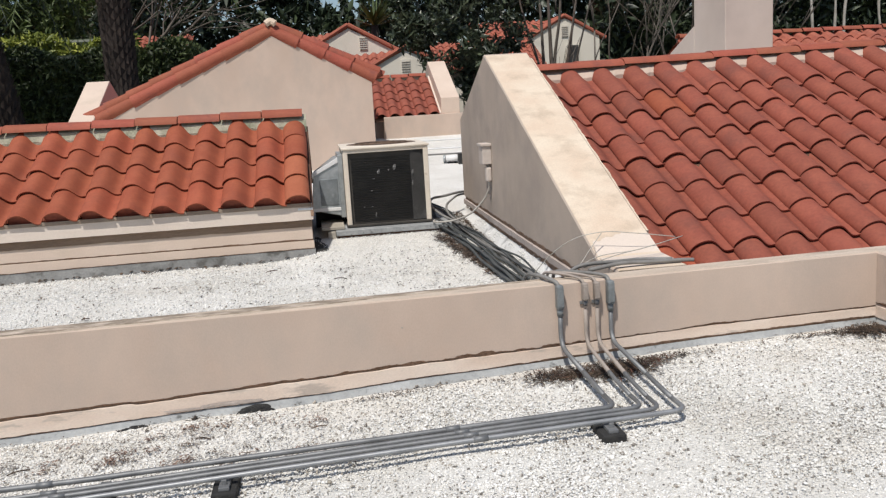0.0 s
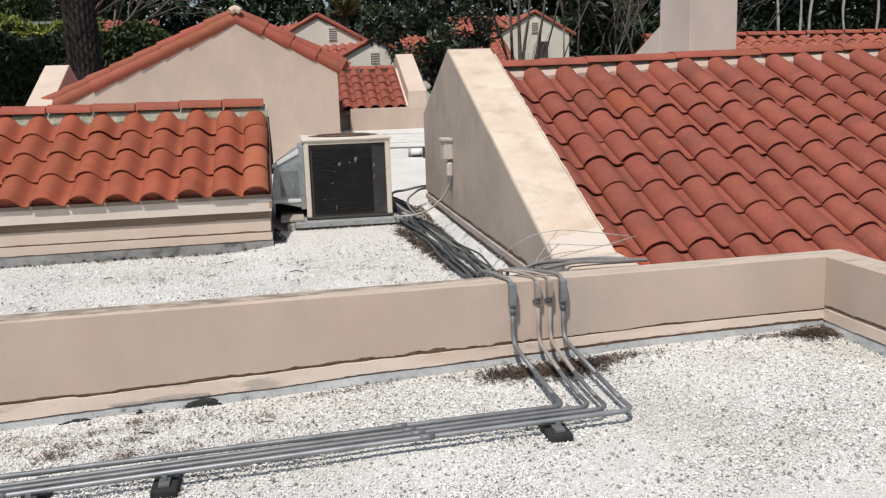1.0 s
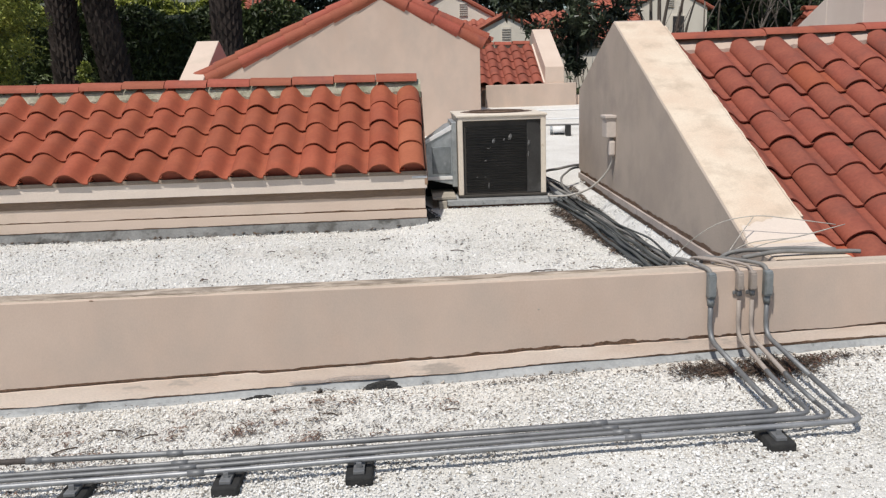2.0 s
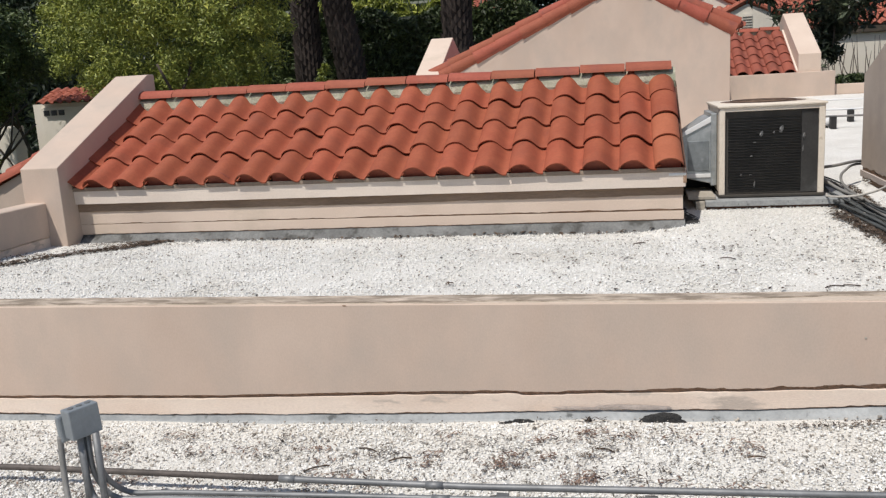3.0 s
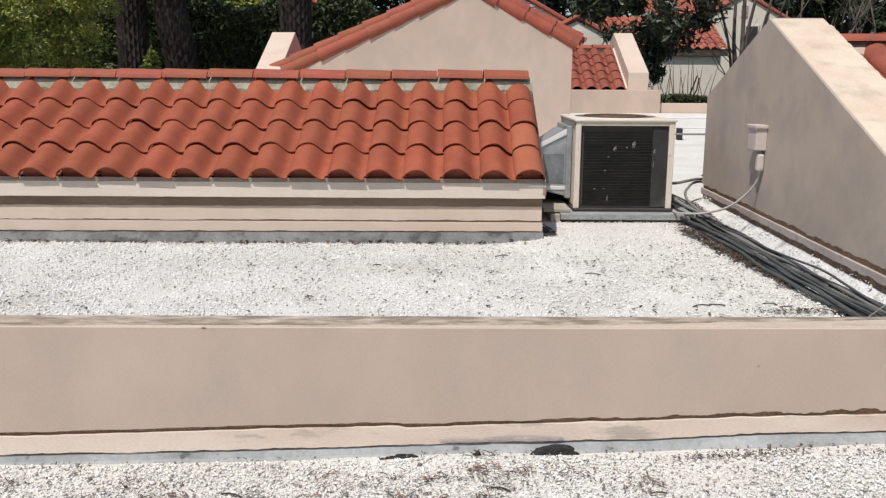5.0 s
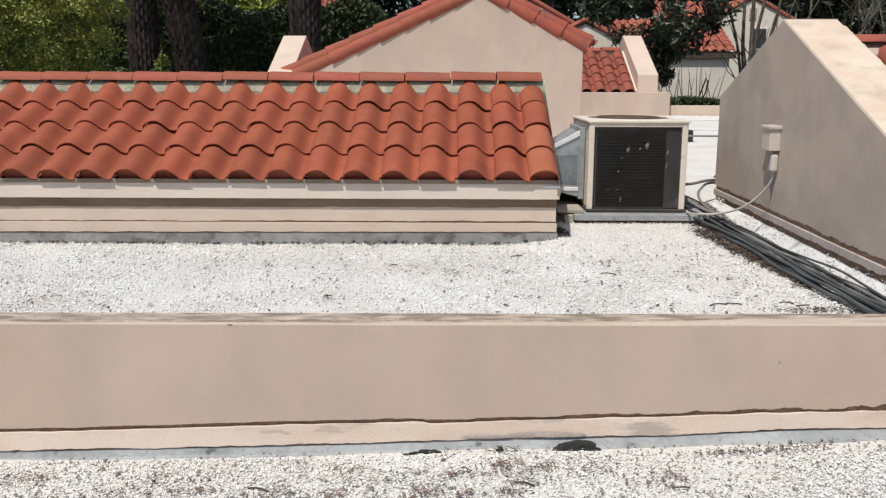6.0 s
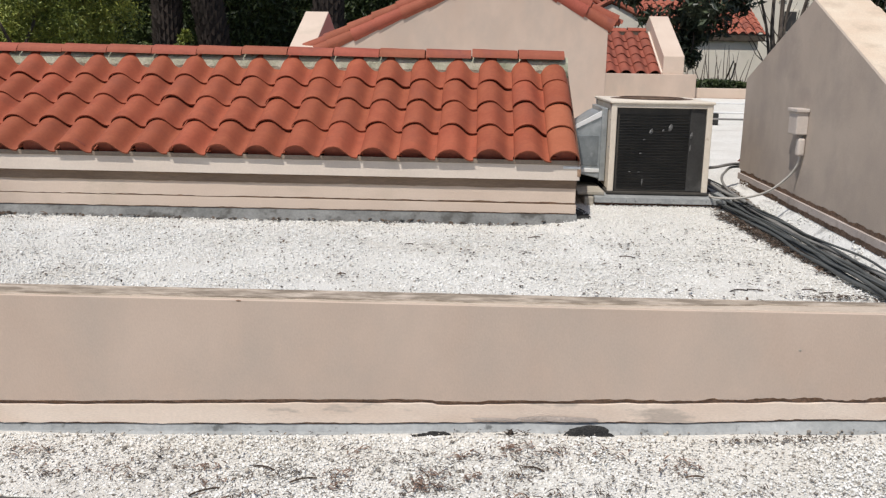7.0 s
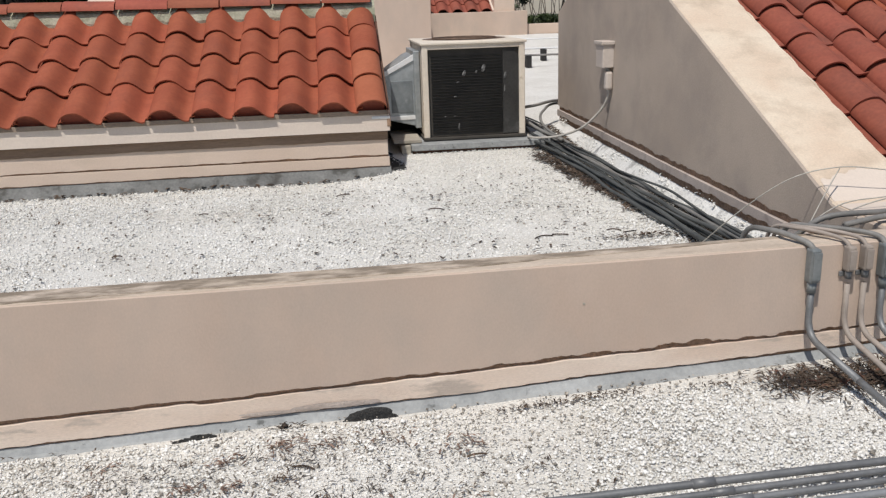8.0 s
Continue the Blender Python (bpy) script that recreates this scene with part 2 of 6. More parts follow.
def part(name, bm, mat, parent=None, label="", smooth=False):
    """Links a bmesh, drawn in world coordinates, as one mesh object under a thing or a part."""
    if not isinstance(bm, bpy.types.Mesh):
        mesh = bpy.data.meshes.new(name)
        bmesh.ops.recalc_face_normals(bm, faces=bm.faces)
        bm.to_mesh(mesh)
        bm.free()
        if smooth:
            mesh.shade_smooth()
        mesh.materials.append(mat)
    else:
        mesh = bm
    ob = new(name, mesh)
    if parent:
        ob.parent = parent
        ob.matrix_parent_inverse = Matrix.Translation(-HOME.get(parent, Vector()))
    if label:
        tagged(ob, label)
    return ob


def thing(name, at, label, category, group="", kind=""):
    ob = new(name)
    ob.empty_display_size = 0.1
    ob.location = at
    HOME[ob] = Vector(at)
    return tagged(ob, label, category, group, kind)


def structure(name, bm, mat, label, category, smooth=False, kind="structure"):
    return tagged(part(name, bm, mat, None, "", smooth), label, category, "", kind)


def box(x0, x1, y0, y1, z0, z1, bevel=0.0, bm=None, segments=2):
    bm = bm or bmesh.new()
    made = bmesh.ops.create_cube(bm, size=1.0)
    for v in made["verts"]:
        v.co = Vector(((x0, x1)[v.co.x > 0], (y0, y1)[v.co.y > 0], (z0, z1)[v.co.z > 0]))
    if bevel:
        edges = list({e for v in made["verts"] for e in v.link_edges})
        bmesh.ops.bevel(bm, geom=edges, offset=bevel, segments=segments, affect="EDGES", profile=0.5)
    return bm


def prism(poly, x0, x1, bevel=0.0, bm=None):
    """A polygon in (y, z), drawn out along x."""
    bm = bm or bmesh.new()
    a = [bm.verts.new((x0, y, z)) for y, z in poly]
    b = [bm.verts.new((x1, y, z)) for y, z in poly]
    faces = [bm.faces.new(a), bm.faces.new(b[::-1])]
    for i in range(len(poly)):
        j = (i + 1) % len(poly)
        faces.append(bm.faces.new((a[j], a[i], b[i], b[j])))
    if bevel:
        bmesh.ops.bevel(bm, geom=list({e for f in faces for e in f.edges}), offset=bevel, segments=2, affect="EDGES", profile=0.5)
    return bm


def curve(points, steps=8):
    """A smooth line through the points."""
    p = [Vector(q) for q in points]
    p = [2 * p[0] - p[1], *p, 2 * p[-1] - p[-2]]
    out = []
    for a, b, c, d in zip(p, p[1:], p[2:], p[3:]):
        for k in range(steps):
            t = k / steps
            out.append(0.5 * (2 * b + (c - a) * t + (2 * a - 5 * b + 4 * c - d) * t * t + (3 * b - a - 3 * c + d) * t ** 3))
    return out + [p[-2]]


def rounded(points, r, steps=5):
    """A line of straight runs with bends of about radius r."""
    p = [Vector(q) for q in points]
    out = [p[0]]
    for a, b, c in zip(p, p[1:], p[2:]):
        u, w = (a - b), (c - b)
        cut = min(r, u.length * 0.49, w.length * 0.49)
        s, e = b + u.normalized() * cut, b + w.normalized() * cut
        for k in range(steps + 1):
            t = k / steps
            out.append((1 - t) ** 2 * s + 2 * t * (1 - t) * b + t * t * e)
    return out + [p[-1]]


def tube(points, radius, seg=8, bm=None, wobble=0.0):
    bm = bm or bmesh.new()
    p = [Vector(q) for q in points]
    side = None
    rings = []
    for i, q in enumerate(p):
        way = (p[min(i + 1, len(p) - 1)] - p[max(i - 1, 0)]).normalized()
        if side is None:
            side = way.cross(Vector((0, 0, 1)) if abs(way.z) < 0.9 else Vector((1, 0, 0))).normalized()
        side = (side - way * side.dot(way)).normalized()
        up = way.cross(side)
        r = radius[i] if isinstance(radius, (list, tuple)) else radius
        r *= 1 + wobble * random.uniform(-1, 1)
        rings.append([bm.verts.new(q + r * (math.cos(a) * side + math.sin(a) * up)) for a in (2 * math.pi * k / seg for k in range(seg))])
    for a, b in zip(rings, rings[1:]):
        for k in range(seg):
            bm.faces.new((a[k], a[(k + 1) % seg], b[(k + 1) % seg], b[k]))
    bm.faces.new(rings[0][::-1])
    bm.faces.new(rings[-1])
    return bm


def slab(u0, u1, front, back, top, bottom, step=0.05, jag=0.0, place=None, seed=0, bm=None, edge=0.008):
    """A long slab along u with its own top and bottom lines; the bottom line may be ragged. place maps (u, v, z) to the world."""
    bm = bm or bmesh.new()
    place = place or (lambda u, v, z: (u, v, z))
    n = max(2, int(abs(u1 - u0) / step))
    cols = []
    for i in range(n + 1):
        u = u0 + (u1 - u0) * i / n
        rough_here = jag(u) if callable(jag) else jag
        rag = rough_here * (noise.noise((u * 5 + seed, seed * 3.1, 0)) * 0.8 + noise.noise((u * 19 + seed, 7.7, seed)) * 0.6 + noise.noise((u * 53 + seed, 1.7, seed)) * 0.45)
        z0, z1 = bottom(u) + rag, top(u)
        ripple = 0.0015 * noise.noise((u * 2.3, seed + 4, 1))
        cols.append([bm.verts.new(place(u, front + ripple, z0)), bm.verts.new(place(u, front + ripple, z1 - edge)), bm.verts.new(place(u, front + edge, z1)),
                     bm.verts.new(place(u, back - edge, z1)), bm.verts.new(place(u, back, z1 - edge)), bm.verts.new(place(u, back, z0))])
    for a, b in zip(cols, cols[1:]):
        for k in range(6):
            bm.faces.new((a[k], a[(k + 1) % 6], b[(k + 1) % 6], b[k]))
    bm.faces.new(cols[0][::-1])
    bm.faces.new(cols[-1])
    return bm


def mesh_of(name, verts, faces, mat):
    """A mesh from arrays of equal faces."""
    mesh = bpy.data.meshes.new(name)
    k = faces.shape[1]
    mesh.vertices.add(len(verts))
    mesh.vertices.foreach_set("co", np.asarray(verts, np.float32).ravel())
    mesh.loops.add(faces.size)
    mesh.loops.foreach_set("vertex_index", np.asarray(faces, np.int32).ravel())
    mesh.polygons.add(len(faces))
    mesh.polygons.foreach_set("loop_start", np.arange(len(faces), dtype=np.int32) * k)
    mesh.update(calc_edges=True)
    mesh.validate()
    mesh.materials.append(mat)
    return mesh


def turns(n, rng):
    """n random rotations."""
    q = rng.normal(size=(n, 4))
    q /= np.linalg.norm(q, axis=1, keepdims=True)
    w, x, y, z = q.T
    return np.stack([1 - 2 * (y * y + z * z), 2 * (x * y - w * z), 2 * (x * z + w * y), 2 * (x * y + w * z), 1 - 2 * (x * x + z * z), 2 * (y * z - w * x),
                     2 * (x * z - w * y), 2 * (y * z + w * x), 1 - 2 * (x * x + y * y)], 1).reshape(n, 3, 3)


def pebbles(name, centres, sizes, mat, rng):
    base = np.array([(1, 0, 0), (-1, 0, 0), (0, 1, 0), (0, -1, 0), (0, 0, 1), (0, 0, -1)], float)
    tri = np.array([(0, 2, 4), (2, 1, 4), (1, 3, 4), (3, 0, 4), (2, 0, 5), (1, 2, 5), (3, 1, 5), (0, 3, 5)])
    n = len(centres)
    shape = base[None] * rng.uniform(0.55, 1.25, (n, 6, 1)) * rng.uniform(0.6, 1.1, (n, 1, 3))
    spun = np.einsum("nij,nkj->nki", turns(n, rng), shape)
    spun[:, :, 2] *= 0.7
    verts = centres[:, None] + spun * sizes[:, None, None]
    faces = tri[None] + 6 * np.arange(n)[:, None, None]
    return mesh_of(name, verts.reshape(-1, 3), faces.reshape(-1, 3), mat)


def leaf_mesh(name, centres, sizes, mat, rng, long=1.7, droop=0.0):
    """Small folded leaves, four corners each."""
    n = len(centres)
    base = np.array([(0, -1, 0), (0.5, 0, 0.18), (0, 1, 0), (-0.5, 0, 0.18)], float) * (1, long, 1)
    spun = np.einsum("nij,kj->nki", turns(n, rng), base)
    verts = centres[:, None] + spun * (sizes * 0.5)[:, None, None]
    faces = np.array([(0, 1, 2), (0, 2, 3)])[None] + 4 * np.arange(n)[:, None, None]
    return mesh_of(name, verts.reshape(-1, 3), faces.reshape(-1, 3), mat)


def crown_points(clumps, per, rng):
    """Points in the shells of many small clumps, given as (x, y, z, radius)."""
    out = []
    for x, y, z, r in clumps:
        d = rng.normal(size=(per, 3))
        d /= np.linalg.norm(d, axis=1, keepdims=True)
        out.append(np.array((x, y, z)) + d * (r * rng.uniform(0.35, 1.08, (per, 1))) * (1, 1, 0.85))
    return np.concatenate(out)


def clumps_in(centre, radii, n, size, rng):
    """Clump places within an uneven ellipsoid, more of them near its skin."""
    out = []
    for _ in range(n):
        d = rng.normal(size=3)
        d /= np.linalg.norm(d)
        k = rng.uniform(0.35, 1.0) ** 0.6
        out.append((*(np.array(centre) + d * k * radii), size * rng.uniform(0.6, 1.3)))
    return out


# ---- the two flat roofs ----
def band_low(x):
    return float(np.interp(x, (-6, -2.6, -1.86, -0.88, -0.3, 0.35, 0.8, 1.5, 2.3, 3.3), (-0.16, -0.075, -0.058, -0.026, 0.002, 0.021, 0.047, 0.069, 0.104, 0.122)))


def groove(x):
    line = float(np.interp(x, (-6, -2.6, -1.86, -0.9, -0.4, 0.35, 0.8, 1.5, 2.3, 3.3), (-0.07, 0.004, 0.022, 0.061, 0.072, 0.101, 0.120, 0.140, 0.170, 0.184)))
    # a short step where two coats of render meet
    return line + (0.002 if -0.72 < x < -0.55 else -0.003 if -0.55 <= x < -0.36 else 0.0)


def low_floor(x, y=3.72):
    away = max(0.0, min((3.72 - y) / 0.8, 1.0))
    return band_low(x) - 0.032 - 0.03 * away * float(np.interp(x, (-1.5, 1.0), (0.2, 1.0)))


def parapet_top(x):
    return float(np.interp(x, (-6, -2.8, -0.9, 0.0, 1.0, 3.3), (0.418, 0.431, 0.440, 0.443, 0.450, 0.470)))


def high_floor(x, y):
    dip = 0.045 * float(np.interp(y, (6.3, 7.05), (0, 1))) * float(np.interp(x, (0.0, 0.45), (1, 0)))
    return float(np.interp(y, (3.8, 6.6, 7.8, 9.0, 18.5), (0.138, 0.138, 0.17, 0.25, 0.66))) + 0.004 * max(-2.0, min(x, 2.0)) - dip


def bed(x0, x1, y0, y1, step, height, rough, seed):
    bm = bmesh.new()
    nx, ny = int((x1 - x0) / step) + 1, int((y1 - y0) / step) + 1
    rows = []
    for j in range(ny + 1):
        row = []
        for i in range(nx + 1):
            x, y = x0 + (x1 - x0) * i / nx, y0 + (y1 - y0) * j / ny
            row.append(bm.verts.new((x, y, height(x, y) + rough * noise.noise((x * 1.7 + seed, y * 1.7, 0)) + 0.3 * rough * noise.noise((x * 9, y * 9, seed)))))
        rows.append(row)
    for a, b in zip(rows, rows[1:]):
        for i in range(nx):
            bm.faces.new((a[i], a[i + 1], b[i + 1], b[i]))
    return bm


structure("roof_floor_low", bed(-6.4, 3.28, -5.0, 3.79, 0.08, low_floor, 0.008, 3), GRAVEL_BED,
          "flat roof covered with white gravel and scattered dead leaves", "roof", True)
structure("roof_floor_high", bed(-5.4, 9.0, 3.88, 18.2, 0.11, lambda x, y: high_floor(x, y) - (0.9 if x > 2.35 and y < 9.75 else 0.0), 0.010, 9), GRAVEL_BED,
          "raised flat roof covered with white gravel behind the parapet", "roof", True)

def broken(x):
    """How ragged the parapet's joint is along its length."""
    return float(np.interp(x, (-6, -0.3, 0.1, 0.7, 1.0, 2.0, 3.3), (0.004, 0.004, 0.008, 0.010, 0.022, 0.009, 0.006)))


# the parapet between the roofs: painted stucco over a paler band, with a ragged joint between
parapet = structure("wall_parapet", slab(-6.4, 3.395, 3.755, 3.885, parapet_top, lambda x: groove(x) + float(np.interp(x, (1.3, 1.7), (0.011, 0.004))), 0.012, broken, edge=0.004), STUCCO,
                    "low beige stucco parapet wall with a cracked lower joint", "parapet")
part("top_coat", slab(-6.4, 3.39, 3.7605, 3.881, lambda x: parapet_top(x) + 0.003, lambda x: parapet_top(x) - 0.006, 0.08, edge=0.002), PARAPET_CLEAN, parapet, "pale painted top of the parapet")
film_bm = bmesh.new()
film_rows = []
for i in range(400):
    x = -6.38 + 8.0 * i / 399
    front = float(np.interp(x, (-1.2, 0.2, 1.6), (3.767, 3.788, 3.874))) + 0.012 * noise.noise((x * 4, 1, 6)) + 0.010 * noise.noise((x * 17, 2, 6))
    front = min(max(front, 3.7645), 3.876)
    film_rows.append([film_bm.verts.new((x, y, parapet_top(x) + z)) for y, z in ((front, 0.0035), (front + 0.001, 0.0062), (3.8785, 0.0062), (3.8785, 0.0035))])
for a, b in zip(film_rows, film_rows[1:]):
    for k in range(4):
        film_bm.faces.new((a[k], a[(k + 1) % 4], b[(k + 1) % 4], b[k]))
part("dirt_film", film_bm, PARAPET_TOP, parapet, "grey-brown dirt along the top's back edge")
part("base_band", slab(-6.4, 3.39, 3.758, 3.87, lambda x: groove(x) - 0.006 + 0.004 * noise.noise((x * 11, 3, 3)), lambda x: band_low(x) + float(np.interp(x, (0.8, 1.6), (0.003, 0.011))), 0.02, 0.006, seed=5, edge=0.0015), STUCCO_BAND, parapet, "paler patched stucco band")
part("joint", slab(-6.4, 3.38, 3.768, 3.86, lambda x: groove(x) + 0.05, lambda x: band_low(x) - 0.01, 0.2), GROOVE, parapet)


def chip(x, z, w, h, mat, seed, label):
    """A shallow nick in the parapet's face."""
    bm = bmesh.new()
    rim = [bm.verts.new((x + w * math.cos(a) * (1 + 0.4 * noise.noise((3 * math.cos(a), 3 * math.sin(a), seed))), 3.7535, z + h * math.sin(a) * (1 + 0.4 * noise.noise((2 * math.sin(a), seed, 1))))) for a in (2 * math.pi * k / 9 for k in range(9))]
    mid = bm.verts.new((x, 3.7527, z))
    for k in range(9):
        bm.faces.new((rim[k], rim[(k + 1) % 9], mid))
    part("chip", bm, mat, parapet, label)


chip(0.732, 0.310, 0.005, 0.004, WOOD, 1, "small brown nick in the paint")
chip(-0.10, band_low(-0.10) + 0.014, 0.15, 0.011, PATCH, 5, "grey smear of mortar on the band")
chip(-0.32, band_low(-0.32) + 0.012, 0.10, 0.007, PATCH, 8, "grey smear of mortar on the band")
chip(-1.251, 0.434, 0.010, 0.003, GROOVE, 2, "small brown nick in the paint")

def lip_of(x):
    """How far the flashing reaches out from the parapet."""
    return float(np.interp(x, (-6, -1.5, -0.6, 0.1, 0.7, 1.3, 1.9, 2.6, 3.3), (3.726, 3.722, 3.708, 3.694, 3.662, 3.648, 3.672, 3.692, 3.70)))


def skirt(u0, u1, face, edge, top, foot, place=None, seed=0):
    """Slanting sheet-metal flashing from under a band down into the gravel; the lip may vary along it."""
    bm = bmesh.new()
    place = place or (lambda u, v, z: (u, v, z))
    n = int(abs(u1 - u0) / 0.06)
    rows = []
    for i in range(n + 1):
        u = u0 + (u1 - u0) * i / n
        w = 0.004 * noise.noise((u * 4 + seed, 2, 1))
        lip = edge(u) if callable(edge) else edge
        rows.append([bm.verts.new(place(u, face, top(u) + 0.012)), bm.verts.new(place(u, face + (lip - face) * 0.25 + w, top(u) - 0.012)),
                     bm.verts.new(place(u, lip + w, foot(u) - 0.02)), bm.verts.new(place(u, face + (face - lip), foot(u) - 0.06)), bm.verts.new(place(u, face + (face - lip) * 0.5, top(u) + 0.012))])
    for a, b in zip(rows, rows[1:]):
        for k in range(5):
            bm.faces.new((a[k], a[(k + 1) % 5], b[(k + 1) % 5], b[k]))
    return bm


part("flashing", skirt(-6.4, 3.30, 3.764, lip_of, lambda x: band_low(x) - 0.016, low_floor), FLASHING, parapet, "grey metal flashing")

side = lambda u, v, z: (v, u, z)  # noqa: E731
returned = structure("wall_parapet_side", slab(-5.0, 3.753, 3.225, 3.395, lambda y: parapet_top(3.3), lambda y: groove(3.3) + 0.024, 0.03, 0.012, side, 8), STUCCO,
                     "beige stucco side parapet with a cracked joint along its foot", "parapet")
part("top_coat", slab(-5.0, 3.757, 3.230, 3.390, lambda y: parapet_top(3.3) + 0.004, lambda y: parapet_top(3.3) - 0.006, 0.1, 0, side), PARAPET_CLEAN, returned, "stained top of the parapet")
part("base_band", slab(-5.0, 3.765, 3.229, 3.38, lambda y: groove(3.3) + 0.006, lambda y: band_low(3.3), 0.05, 0.007, side, 2), STUCCO_BAND, returned, "paler patched stucco band")
part("joint", slab(-5.0, 3.77, 3.243, 3.37, lambda y: groove(3.3) + 0.05, lambda y: band_low(3.3) - 0.01, 0.3, 0, side), GROOVE, returned)
part("flashing", skirt(-5.0, 3.75, 3.244, 3.192, lambda y: band_low(3.3), lambda y: low_floor(3.25), side, 4), FLASHING, returned, "grey metal flashing")

# mass of the house below the roofs
structure("wall_house_low", box(-6.4, 3.39, -5.0, 3.76, -3.8, -0.3), STUCCO, "beige stucco house body under the low roof", "house wall")
structure("wall_house_high", box(-5.4, 9.0, 3.93, 18.0, -3.8, -0.80), STUCCO, "beige stucco house body under the raised roof", "house wall")
structure("wall_parapet_back", box(-6.4, 3.39, -5.2, -5.0, -0.4, 0.45, 0.01), STUCCO, "beige stucco parapet closing the low roof", "parapet")
structure("wall_parapet_west", box(-6.55, -6.4, -5.2, 3.92, -0.5, 0.40, 0.01), STUCCO, "beige stucco parapet closing the low roof", "parapet")


# ---- clay tiles ----
PERIOD, TILE_LONG, SHOW = 0.2835, 0.43, 0.371


def tile_profile(x):
    """Height of the S-shaped tile across its width."""
    crest = -0.010
    if x < crest:
        return 0.076 * max(0.0, 1 - ((crest - x) / 0.107) ** 2) ** 0.58
    u = min(1.0, (x - crest) / 0.142)
    return -0.013 + 0.089 * (0.5 + 0.5 * math.cos(math.pi * u ** 1.15)) + 0.25 * max(0.0, x - 0.148)


def round_profile(x):
    return 0.076 * max(0.0, 1 - (abs(x) / (0.116 if x < 0 else 0.096)) ** 2) ** 0.54


def s_tile(name, mat, end=False, notch=0.0):
    """One clay tile; an end tile has no pan, and its side turns down over the wall; an eave tile has a notched corner."""
    xs = [-0.1165, -0.1145, -0.109, -0.099, -0.082, -0.060, -0.036, -0.012, 0.012, 0.034, 0.052, 0.068, 0.084, 0.100, 0.116, 0.134, 0.160, 0.186]
    verts, faces = [], []
    levels = ((0.0, 0.024, notch), (0.045, 0.0215, notch), (0.046, 0.0214, 0.0), (TILE_LONG, 0.0, 0.0)) if notch else ((0.0, 0.027, 0.0), (TILE_LONG, 0.0, 0.0))
    for y, lift, cut in levels:
        for thick in (0.0, -0.010):
            if end:
                verts += [(min(x, 0.094), y, round_profile(min(x, 0.094)) + lift + thick - 1.2 * max(0.0, x - 0.12)) for x in xs]
            else:
                verts += [(min(x, 0.186 - cut), y, tile_profile(min(x, 0.186 - cut)) + lift + thick) for x in xs]
    n = len(xs)
    for k in range(len(levels) - 1):
        a = 2 * n * k
        for i in range(a, a + n - 1):
            faces += [(i, i + 1, 2 * n + i + 1, 2 * n + i), (n + i, 3 * n + i, 3 * n + i + 1, n + i + 1)]
        faces += [(a, a + 2 * n, a + 3 * n, a + n), (a + n - 1, a + 2 * n - 1, a + 4 * n - 1, a + 3 * n - 1)]
    faces += [(i, n + i, n + i + 1, i + 1) for i in range(n - 1)]
    mesh = bpy.data.meshes.new(name)
    mesh.from_pydata(verts, [], faces)
    mesh.shade_smooth()
    mesh.set_sharp_from_angle(angle=radians(40))
    mesh.materials.append(mat)
    return mesh


def barrel(name, mat, r0=0.105, r1=0.092, long=0.44, arc=165, flat=0.8):
    """A half-round cap tile along +x."""
    n, verts, faces = 10, [], []
    for x, r in ((0.0, r0), (long, r1)):
        for thick in (0.0, 0.015):
            for i in range(n + 1):
                a = radians((180 - arc) / 2 + arc * i / n)
                verts.append((x, (r - thick) * math.cos(a), (r - thick) * math.sin(a) * flat))
    m = n + 1
    for i in range(n):
        faces += [(i, i + 1, 2 * m + i + 1, 2 * m + i), (m + i, 3 * m + i, 3 * m + i + 1, m + i + 1), (i, m + i, m + i + 1, i + 1),
                  (2 * m + i, 2 * m + i + 1, 3 * m + i + 1, 3 * m + i)]
    faces += [(0, 2 * m, 3 * m, m), (n, m + n, 3 * m + n, 2 * m + n)]
    mesh = bpy.data.meshes.new(name)
    mesh.from_pydata(verts, [], faces)
    mesh.shade_smooth()
    mesh.set_sharp_from_angle(angle=radians(40))
    mesh.materials.append(mat)
    return mesh


def slope_frame(origin, along, up):
    u, v = Vector(along).normalized(), Vector(up).normalized()
    w = u.cross(v)
    return Matrix(((u.x, v.x, w.x, origin[0]), (u.y, v.y, w.y, origin[1]), (u.z, v.z, w.z, origin[2]), (0, 0, 0, 1)))


def bird_stop():
    """The clay plug under a tile's hump at the eave."""
    xs = [-0.106 + 0.19 * k / 10 for k in range(11)]
    verts = [(x, y, z) for y in (0.060, 0.075) for x in xs for z in (-0.032, tile_profile(x) + 0.012)]
    faces = []
    for k in range(10):
        a = 2 * k
        faces += [(a, a + 2, a + 3, a + 1), (22 + a, 23 + a, 25 + a, 24 + a), (a + 1, a + 3, 25 + a, 23 + a), (a, 22 + a, 24 + a, a + 2)]
    faces += [(0, 1, 23, 22), (20, 42, 43, 21)]
    mesh = bpy.data.meshes.new("bird_stop")
    mesh.from_pydata(verts, [], faces)
    mesh.materials.append(TILE_OLD)
    return mesh


def lay_tiles(owner, frame_of_slope, places, rng, mesh, name="roof_tile", lean=0.0):
    """One tile at each (u, v) of the slope, each a little out of line."""
    for u, v in places:
        ob = part(name, mesh, None, owner)
        ob.matrix_basis = frame_of_slope @ pose(u + rng.uniform(-0.005, 0.005), v + rng.uniform(-0.008, 0.008), rng.uniform(-0.002, 0.004),
                                               rng.uniform(-0.5, 0.7) + lean, rng.uniform(-0.8, 0.8), rng.uniform(-0.7, 0.7))


